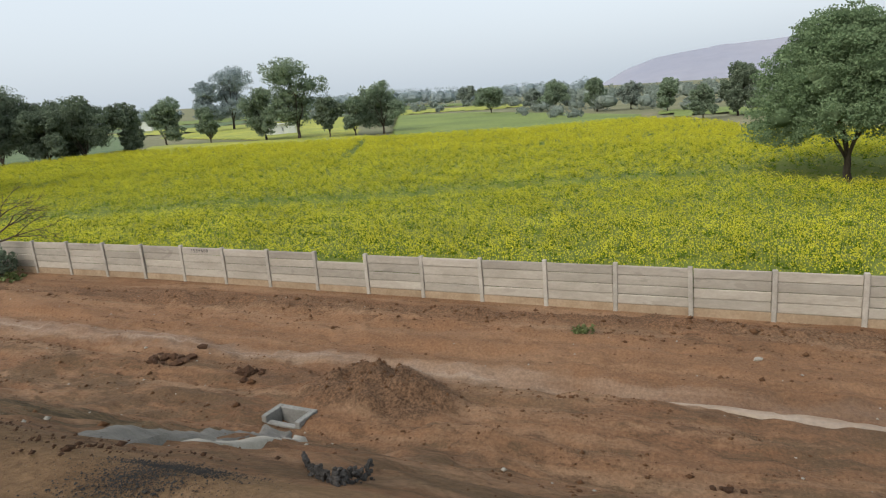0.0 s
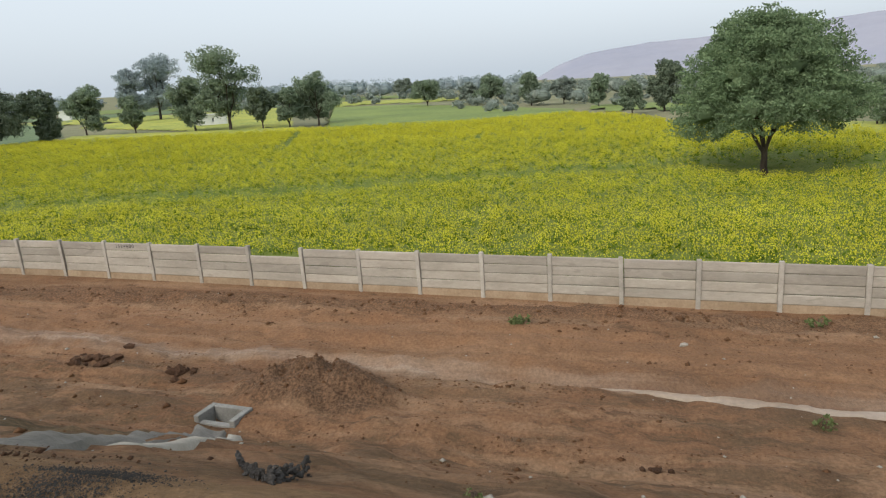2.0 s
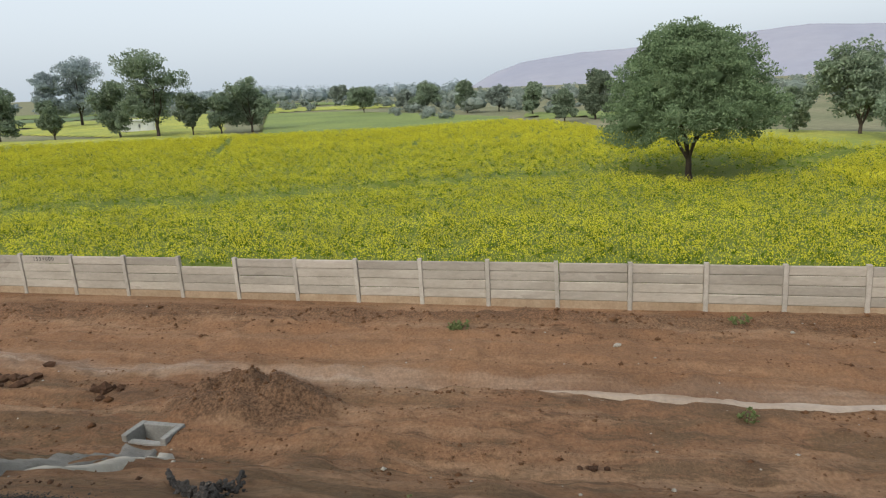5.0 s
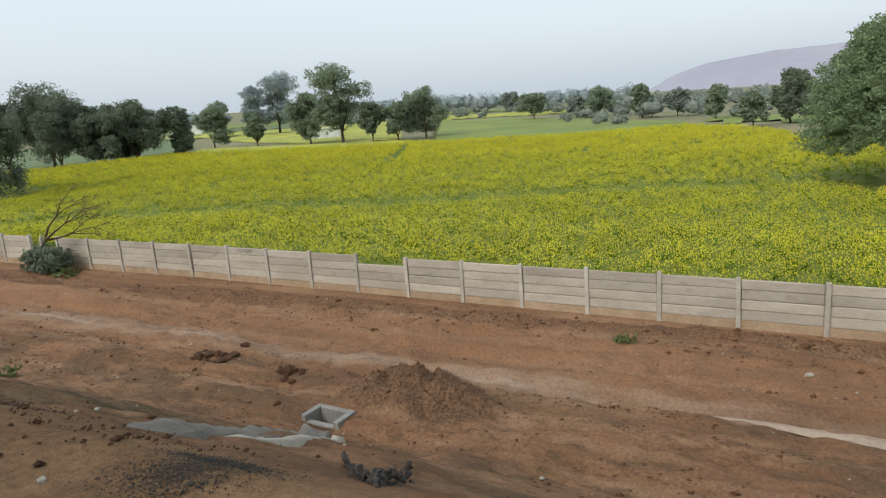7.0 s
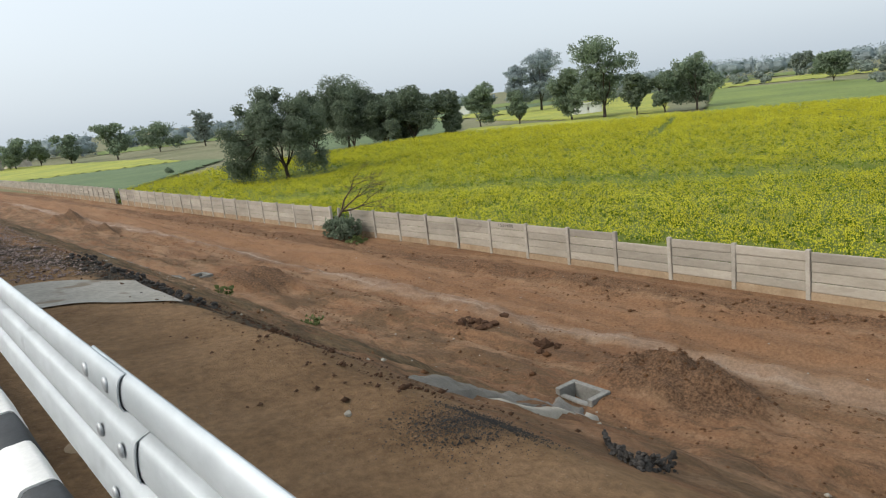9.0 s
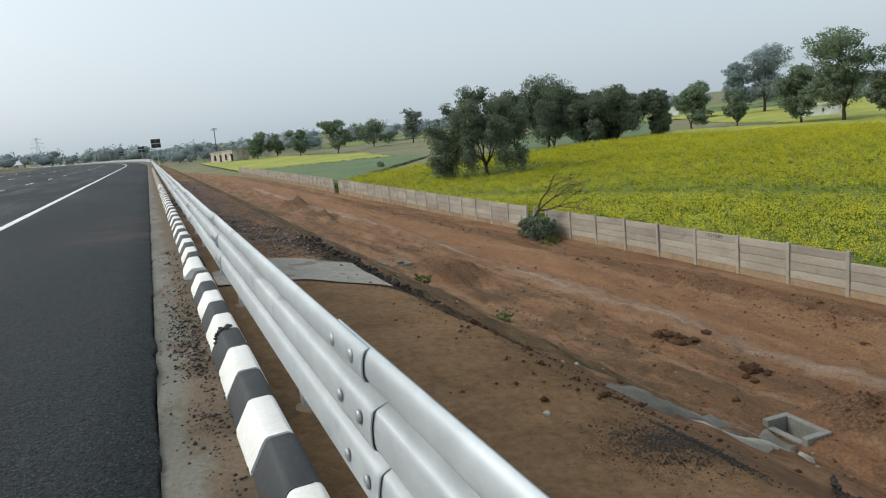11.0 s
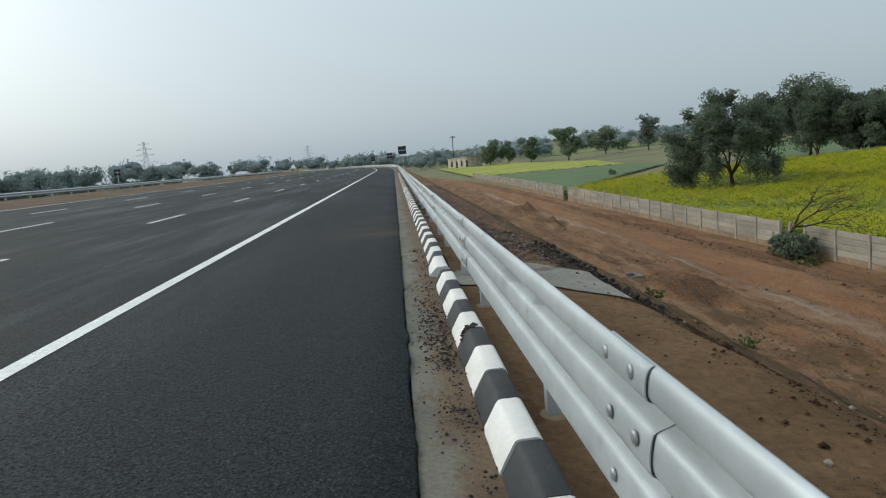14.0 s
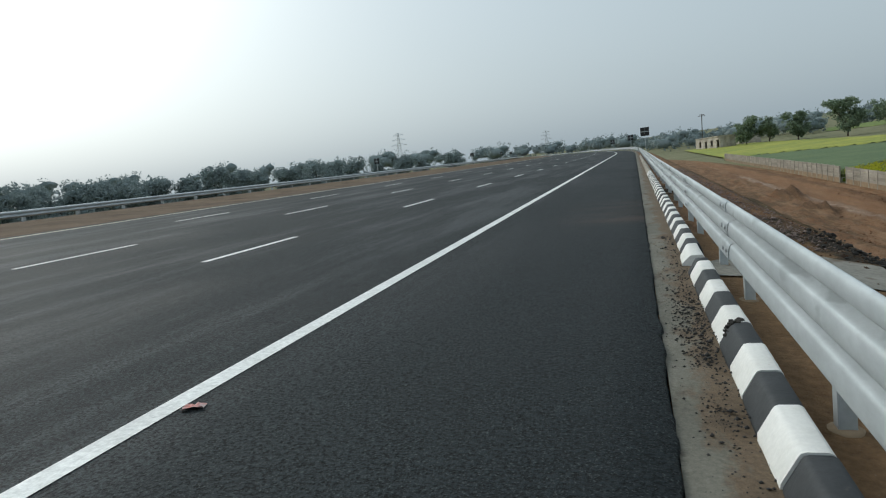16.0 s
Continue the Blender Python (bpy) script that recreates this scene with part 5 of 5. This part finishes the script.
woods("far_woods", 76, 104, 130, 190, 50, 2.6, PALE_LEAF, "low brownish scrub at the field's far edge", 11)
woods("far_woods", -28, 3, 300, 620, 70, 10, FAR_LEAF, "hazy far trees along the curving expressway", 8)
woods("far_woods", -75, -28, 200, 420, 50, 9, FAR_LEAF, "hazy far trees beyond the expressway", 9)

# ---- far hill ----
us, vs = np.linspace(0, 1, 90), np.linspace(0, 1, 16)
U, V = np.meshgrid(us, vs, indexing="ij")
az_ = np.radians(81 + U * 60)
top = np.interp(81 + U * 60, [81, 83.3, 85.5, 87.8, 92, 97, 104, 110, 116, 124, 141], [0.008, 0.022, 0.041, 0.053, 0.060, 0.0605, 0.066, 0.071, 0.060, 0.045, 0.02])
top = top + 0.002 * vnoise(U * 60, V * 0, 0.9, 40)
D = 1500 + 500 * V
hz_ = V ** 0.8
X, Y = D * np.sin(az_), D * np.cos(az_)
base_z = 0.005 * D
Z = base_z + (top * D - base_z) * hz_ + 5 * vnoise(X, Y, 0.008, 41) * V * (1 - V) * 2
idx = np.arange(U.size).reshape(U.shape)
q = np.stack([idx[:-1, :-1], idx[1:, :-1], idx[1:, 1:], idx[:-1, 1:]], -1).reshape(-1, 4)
tagged(new("hill", mesh_np("hill", np.stack([X, Y, Z], -1).reshape(-1, 3), q, HILL, True)), "bare rocky hill with haze painted into its mauve-grey", "hill", kind="structure")


# ---- buildings, masts, signs ----
def house(x, y, length, depth, height, turn, label, n=5, solid=0.34, foot=None, coat=WHITEWASH):
    """A low flat-roofed masonry building with real window and door openings."""
    ob = tagged(empty("house", m=pose(x, y, land1(x, y) if foot is None else foot, 0, 0, turn)), label, "house")
    bm = bmesh.new()
    t = 0.25
    step = length / n
    for i in range(n):
        a = -length / 2 + i * step
        box_bm(bm, (a, -depth / 2, 0), (a + step * solid, -depth / 2 + t, height))
        lo = 0.0 if i % 2 else 0.9
        if lo:
            box_bm(bm, (a + step * solid, -depth / 2, 0), (a + step, -depth / 2 + t, lo))
        box_bm(bm, (a + step * solid, -depth / 2, height * 0.72), (a + step, -depth / 2 + t, height))
    box_bm(bm, (-length / 2, depth / 2 - t, 0), (length / 2, depth / 2, height))
    box_bm(bm, (-length / 2, -depth / 2 + t, 0), (-length / 2 + t, depth / 2 - t, height))
    box_bm(bm, (length / 2 - t, -depth / 2 + t, 0), (length / 2, depth / 2 - t, height))
    part("wall", mesh_bm("house_wall", bm, coat), ob)
    part("roof", box_mesh("house_roof", (-length / 2 - 0.3, -depth / 2 - 0.3, height + 0.003), (length / 2 + 0.3, depth / 2 + 0.3, height + 0.3), coat, 0.02), ob)
    return ob


house(31.5, 282.0, 20.0, 7.0, 4.4, -70, "long low unfinished masonry building beyond the wall", 4, 0.62)
house(44.0, 292.0, 12.0, 7.0, 4.0, -70, "low grey masonry building beside a longer one")
house(122.0, 84.0, 6.0, 4.0, 2.3, -40, "small whitewashed farm building between the trees", 2, 0.88, coat=LIMEWASH)
house(182.0, 186.0, 8.0, 5.0, 3.2, -40, "small whitewashed farm building among far fields", 2, 0.88, coat=LIMEWASH)
for az_deg, wide in ((91.0, 14.0), (91.9, 10.0), (92.7, 16.0), (93.4, 9.0)):
    dist = 1500.0
    house(dist * math.sin(radians(az_deg)), dist * math.cos(radians(az_deg)), wide, 8.0, 7.0, -90, "tiny whitish building on the hazy hill's foot", 3, 0.7, foot=0.0085 * dist)


def bars(name, segs, r, material):
    v, q = join([tube(a, b, r, r, 4, 1, 0.0) for a, b in segs])
    return mesh_np(name, v, q, material)


def pylon(azim, dist, top, label):
    x, y = dist * math.sin(radians(azim)), dist * math.cos(radians(azim))
    z = CAMBER * x + GRADE * y - 3
    ob = tagged(empty("pylon", (x, y, z)), label, "pylon")
    segs, H = [], top
    wid = lambda t: 4.2 * (1 - t) ** 1.1 + 0.6
    lv = [0, 0.16, 0.30, 0.43, 0.55, 0.66, 0.76, 0.86, 1.0]
    cor = lambda t: [(sx * wid(t) / 2 * 1.0, sy * wid(t) / 2, t * H) for sx, sy in ((1, 1), (1, -1), (-1, -1), (-1, 1))]
    for a, b in zip(lv[:-1], lv[1:]):
        A, B = cor(a), cor(b)
        for i in range(4):
            segs += [(A[i], B[i]), (A[i], B[(i + 1) % 4]), (A[(i + 1) % 4], B[i])]
    part("lattice", bars("lattice", segs, 0.06, TOWER_STEEL), ob)
    for t, w in ((0.66, 5.5), (0.80, 4.6), (0.93, 3.6)):
        part("cross_arm", bars("cross_arm", [((-w, 0, t * H), (w, 0, t * H)), ((-w, 0, t * H), (0, 0, t * H + 1.4)), ((w, 0, t * H), (0, 0, t * H + 1.4))], 0.10, TOWER_STEEL), ob)
    return ob


pylon(-20.5, 420, 24, "faint lattice power pylon beyond the expressway")
pylon(-7.4, 620, 24, "very faint far lattice power pylon")


def signboard(x, y, foot, size, mast, label):
    ob = tagged(empty("road_sign", (x, y, foot)), label, "road sign")
    part("pole", bars("sign_pole", [((0, 0, -0.5), (0, 0, mast + size))], 0.045, STEEL), ob)
    board = part("board", box_mesh("sign_board", (-size / 2, -0.03, mast), (size / 2, -0.008, mast + size), DARK_PANEL, 0.01), ob)
    part("rib", box_mesh("sign_rib", (-size / 2 + 0.06, -0.05, mast + size * 0.46), (size / 2 - 0.06, -0.032, mast + size * 0.54), STEEL), board, "grey cross rib")
    return ob


for x, y, s, mast in ((1.55, 100, 1.25, 2.35), (1.6 + float(bend(150)), 150, 1.2, 2.2), (1.6 + float(bend(205)), 205, 1.2, 2.1)):
    signboard(x, y, float(rise(y)) - 0.1, s, mast, "square dark road sign on a steel pole by the rail")
for x, y in ((-27.6, 66), (-27.3 + float(bend(110)), 110), (-27.4 + float(bend(145)), 145), (-27.4 + float(bend(165)), 165)):
    signboard(x, y, 0.95 + float(rise(y)), 0.62, 1.35, "small dark sign board on the median rail")

pole = tagged(empty("power_pole", (27.0, 286.0, land1(27.0, 286.0))), "wooden power pole with a cross arm", "power pole")
part("mast", bars("mast", [((0, 0, -0.5), (0.4, 0, 14.6))], 0.17, BARK), pole)
part("cross_arm", bars("cross_arm", [((-1.0, 0, 13.9), (1.8, 0, 13.9)), ((-0.6, 0, 14.4), (1.4, 0, 14.4))], 0.10, BARK), pole)

# ---- loose things on the worked ground ----
def heap_of(name, spots, material, label, category, seed, piece="lump"):
    """A small heap: each lump a piece of its own."""
    ob = tagged(empty(name, (spots[0][0], spots[0][1], land1(spots[0][0], spots[0][1]))), label, category)
    for i, (x, y, s, *up) in enumerate(spots):
        bm = bmesh.new()
        rock_into(bm, (x - spots[0][0], y - spots[0][1], land1(x, y) - ob.location.z + s * (0.35 if s < 0.1 else 0.08) + sum(up)), s, seed + i, 0.8)
        part(piece, mesh_bm(piece, bm, material), ob)
    return ob


rng = random.Random(8)
arc = []
for i in range(298):
    t = rng.random()
    a = abs(t - 0.5) * 2
    ex, ey = ((3.42, 2.10) if t < 0.5 else (3.66, 1.74))
    wide = 0.085 * (1.15 - 0.5 * a)
    off = rng.gauss(0, wide)
    up = max(0.0, 0.085 - abs(off) * 0.6) * rng.random() ** 0.6
    arc.append((2.86 + (ex - 2.86) * a ** 1.25 + off * 0.8, 1.50 + (ey - 1.50) * a + off * 0.6, rng.uniform(0.008, 0.022), up))
heap_of("tar_rubble_heap", arc, TAR, "crescent of broken black asphalt on the slope's edge", "rubble", 300)
rs = np.random.RandomState(21)
pile = []
rng = random.Random(9)
for i in range(240):
    t = rng.random()
    off = rng.gauss(0, 0.13)
    pile.append((2.25 + 0.22 * t + off, 9.8 - 3.7 * t + rng.gauss(0, 0.10), rng.random() ** 2 * 0.030 + 0.012, max(0.0, 0.10 - abs(off) * 0.6) * rng.random()))
heap_of("tar_rubble_heap", pile, TAR, "dark ridge of broken asphalt beyond the drain apron", "rubble", 400)
for nm, cx0, cy0, sx, sy, n in (("tar_gravel", 2.16, 1.98, 0.19, 0.16, 7500), ("tar_gravel", 2.38, 7.6, 0.16, 1.0, 2600)):
    px, py = rs.normal(cx0, sx, n), rs.normal(cy0, sy, n)
    tagged(new(nm, scatter(nm, np.stack([px, py, land(px, py) + 0.004], -1), rs.gamma(1.6, 0.0012, n) + 0.0010, TAR, 22)), "spilled black tarry gravel on the sandy shoulder", "gravel", kind="stuff")
n = 9000
py = rs.uniform(8.2, 34, n)
px = 1.55 + rs.normal(0, 0.36, n)
keep = px > 0.75
px, py = px[keep], py[keep]
tagged(new("stone_gravel", scatter("stone_gravel", np.stack([px, py, land(px, py) + 0.01], -1), rs.gamma(2.0, 0.0055, len(px)) + 0.005, STONE, 23)), "pinkish broken stone gravel along the shoulder", "gravel", kind="stuff")
n = 6500
px, py = rs.uniform(3.2, 18.4, n), rs.uniform(-8, 34, n)
keep = vnoise(px, py * 0.5, 0.7, 80) + 0.6 * vnoise(px, py, 2.4, 81) > -0.05
px, py = px[keep], py[keep]
tagged(new("soil_crumbs", scatter("soil_crumbs", np.stack([px, py, land(px, py) + 0.005], -1), rs.gamma(1.3, 0.009, len(px)) + 0.004, MOUND, 24)), "scattered soil crumbs over the worked ground", "soil", kind="stuff")
n = 2600
px, py = 17.0 + rs.normal(0, 0.75, n), rs.uniform(-10, 60, n)
tagged(new("ridge_clods", scatter("ridge_clods", np.stack([px, py, land(px, py) + 0.01], -1), rs.gamma(1.5, 0.016, n) + 0.008, MOUND, 25)), "dark soil clods on the bank below the wall", "soil", kind="stuff")
for row_x, wide_, n in ((11.75, 0.16, 1500), (10.6, 0.22, 1100), (15.9, 0.20, 1000), (9.2, 0.25, 1200), (14.0, 0.10, 500)):
    py = rs.uniform(-10, 45, n)
    px = row_x + 0.5 * vnoise(py, py * 0, 0.22, row_x) + 0.02 * py + rs.normal(0, wide_, n)
    keep = vnoise(py, py * 0 + row_x, 0.55, 84) > -0.12
    px, py = px[keep], py[keep]
    tagged(new("rut_clods", scatter("rut_clods", np.stack([px, py, land(px, py) + 0.006], -1), rs.gamma(1.3, 0.013, len(px)) + 0.005, MOUND, 85)), "brown clods thrown up along a wheel rut", "soil", kind="stuff")
n = 420
px, py = 11.4 + rs.normal(0, 0.65, n), 5.9 + rs.normal(0, 0.7, n)
tagged(new("heap_clods", scatter("heap_clods", np.stack([px, py, land(px, py) + 0.01], -1), rs.gamma(1.5, 0.012, n) + 0.006, MOUND, 26)), "dark clods strewn over a dug soil heap", "soil", kind="stuff")
n = 260
px, py = rs.uniform(3, 18, n), rs.uniform(-8, 40, n)
tagged(new("pale_stones", scatter("pale_stones", np.stack([px, py, land(px, py) + 0.01], -1), rs.gamma(1.8, 0.010, n) + 0.008, PALE_CONCRETE, 27)), "small pale stones strewn over the ground", "stones", kind="stuff")

rng = random.Random(31)
spread_clods = lambda cx, cy, sx, sy, n, s: [(cx + rng.gauss(0, sx), cy + rng.gauss(0, sy), rng.uniform(0.35, 1.0) * s) for _ in range(n)]
heap_of("soil_clod", [(11.5, 9.3, 0.22)] + spread_clods(11.5, 9.3, 0.16, 0.2, 16, 0.15), CLOD, "dark lump of dug-up soil with crumbs", "clod", 40)
heap_of("soil_clod", [(11.8, 11.8, 0.16)] + spread_clods(11.75, 11.85, 0.30, 0.30, 22, 0.17), CLOD, "patch of dark soil clods", "clod", 50)
heap_of("soil_clod", [(8.95, -0.8, 0.08), (9.0, -1.0, 0.06), (8.9, -0.6, 0.05), (8.98, -0.72, 0.05)], CLOD, "small dark soil clod on the slope's foot", "clod", 60)
heap_of("white_stone", [(14.9, -1.76, 0.11)], PALE_CONCRETE, "single pale stone on brown soil", "stone", 70)
heap_of("white_stone", [(17.35, 9.35, 0.08)], PALE_CONCRETE, "pale stone chip on the bank", "stone", 71)
heap_of("mortar_chip", [(1.79, 2.5, 0.022), (1.81, 2.53, 0.015)], PALE_CONCRETE, "white mortar chip on the sandy shoulder", "chip", 72)


def puddle(name, pts, label, lift=0.045, material=PUDDLE):
    """A shallow sheet of muddy water with an uneven outline; pts: x, y, half width along a line."""
    V, rs_ = [], np.random.RandomState(len(pts))
    ys_ = np.linspace(pts[0][1], pts[-1][1], 60)
    xs_ = np.interp(ys_, [p[1] for p in pts], [p[0] for p in pts])
    ws_ = np.interp(ys_, [p[1] for p in pts], [p[2] for p in pts])
    wl, wr = ws_ * (1 + 0.9 * vnoise(ys_, ys_ * 0, 1.3, 50)), ws_ * (1 + 0.9 * vnoise(ys_, ys_ * 0, 1.5, 51))
    zs_ = land(xs_, ys_)
    k = np.ones(9) / 9
    zs_ = np.convolve(np.pad(zs_, 4, mode="edge"), k, "valid") + lift
    cols = np.linspace(-1, 1, 5)
    for x, y, a, b, z in zip(xs_, ys_, wl, wr, zs_):
        for c in cols:
            V.append((x + (c * a if c < 0 else c * b), y, z - 0.02 * abs(c) ** 6))
    idx = np.arange(60 * 5).reshape(60, 5)
    q = np.stack([idx[:-1, :-1], idx[:-1, 1:], idx[1:, 1:], idx[1:, :-1]], -1).reshape(-1, 4)
    return tagged(new(name, mesh_np(name, V, q, material, True)), label, "puddle")


puddle("puddle", [(12.0, -14, 0.25), (12.0, -6, 0.30), (12.25, -2.5, 0.24), (12.4, -0.6, 0.09), (12.55, 0.9, 0.012)], "long shallow puddle of pale muddy water in a rut")


def weed(x, y, r, n, label, seed, leaf=WEED):
    rs_ = np.random.RandomState(seed)
    ob = tagged(empty("weed", (x, y, land1(x, y))), label, "weed")
    v = leaves_in(rs_, [(0, 0, r * 0.3, r, r, r * 0.45)], n, 5, r * 0.16, r * 0.12)
    part("leaves", mesh_np("weed_leaves", v, quad_faces(len(v)), leaf), ob)
    part("stem", bars("weed_stem", [((0, 0, -0.05), (rs_.uniform(-0.3, 0.3) * r, rs_.uniform(-0.3, 0.3) * r, r * 0.6)) for _ in range(5)], 0.006, DRY_TWIG), ob)
    return ob


weed(15.9, 2.2, 0.30, 40, "grey-green weed clump on bare soil", 1)
weed(11.2, -3.6, 0.22, 20, "small green weed beside a puddle", 2)
weed(3.6, 0.6, 0.07, 14, "tiny green weed on the slope", 3)
weed(17.2, -5.2, 0.28, 24, "low weeds on the bank below the wall", 4)
weed(18.3, 27.0, 0.5, 40, "green weeds at the foot of the wall", 5)
weed(8.7, 15.5, 0.35, 26, "low weeds among dug soil", 6)
weed(8.1, 20.0, 0.4, 26, "low weeds among dug soil", 7)

# shrub and thorn bush in the wall gap
bush = tagged(empty("bush", (18.55, 28.6, land1(18.55, 28.6))), "dense dark green bush in a wall gap", "bush")
rs = np.random.RandomState(33)
v = leaves_in(rs, [(0, 0, 0.65, 0.8, 1.1, 0.7), (0.2, -0.6, 0.5, 0.6, 0.7, 0.55), (0, 0.7, 0.6, 0.6, 0.6, 0.6)], 150, 14, 0.08, 0.14)
part("leaves", mesh_np("bush_leaves", v, quad_faces(len(v)), DARK_LEAF), bush)
part("stems", bars("bush_stems", [((0, 0, -0.2), (rs.uniform(-0.6, 0.6), rs.uniform(-0.9, 0.9), rs.uniform(0.6, 1.1))) for _ in range(12)], 0.015, BARK), bush)

thorn = tagged(empty("thorn_tree", (18.4, 30.0, land1(18.4, 30.0))), "leaning leafless thorn tree with fine twigs", "thorn tree")
rng = random.Random(12)
segs = []


def twigs(p, d, ln, r, depth):
    q_ = [p[i] + d[i] * ln for i in range(3)]
    segs.append(tube(p, q_, r, r * 0.62, 5 if depth > 2 else 3, 2, 0.07, rng))
    if depth == 0:
        return
    for _ in range(3 if depth > 1 else 4):
        nd = Vector((d[0] + rng.uniform(-0.75, 0.75), d[1] + rng.uniform(-0.75, 0.75), d[2] + rng.uniform(-0.55, 0.45))).normalized()
        twigs(q_, nd, ln * rng.uniform(0.55, 0.8), r * 0.55, depth - 1)


twigs((0, 0, -0.2), Vector((0.15, -0.62, 0.75)).normalized(), 2.1, 0.10, 4)
v, q = join(segs)
part("branch", mesh_np("thorn_branch", v, q, DRY_TWIG), thorn)
for k, (x, y) in enumerate(((24.6, 76.5), (37.0, 106.0))):
    v = leaves_in(np.random.RandomState(60 + k), [(0, 0, 0.5, 0.6, 0.6, 0.6)], 40, 10, 0.12, 0.15)
    sh = tagged(empty("shrub", (x, y, land1(x, y) + (0.3 if k == 1 else 0))), "small brownish shrub at the field edge", "shrub")
    part("leaves", mesh_np("shrub_leaves", v, quad_faces(len(v)), MID_LEAF), sh)
    part("stems", bars("shrub_stems", [((0, 0, -0.2), (0.2 * i - 0.3, 0.1, 0.7)) for i in range(4)], 0.02, BARK), sh)

n = 1500
rs = np.random.RandomState(77)
py = rs.uniform(2.3, 12, n)
px = 2.5 + 0.18 * np.sin(py * 1.3) + 0.10 * np.sin(py * 3.9) + rs.normal(0.1, 0.34, n)
tagged(new("crest_clods", scatter("crest_clods", np.stack([px, py, land(px, py) + 0.01], -1), rs.gamma(1.5, 0.005, n) + 0.003, CLOD, 78)), "dark crumbled soil along the embankment edge", "soil", kind="stuff")

# wrapper on the road
bm = bmesh.new()
bmesh.ops.create_grid(bm, x_segments=5, y_segments=4, size=0.06)
rng = random.Random(5)
for vv in bm.verts:
    vv.co.z = rng.uniform(0.0, 0.022)
    vv.co.y *= 0.7
bmesh.ops.solidify(bm, geom=bm.faces[:], thickness=0.002)
lit = tagged(new("wrapper", mesh_bm("wrapper", bm, LITTER_MAT)), "crumpled white and red wrapper on the asphalt", "litter")
lit.matrix_basis = pose(-2.47, 2.75, CAMBER * -2.47 + GRADE * 2.75 + 0.004, 0, 0, 20)
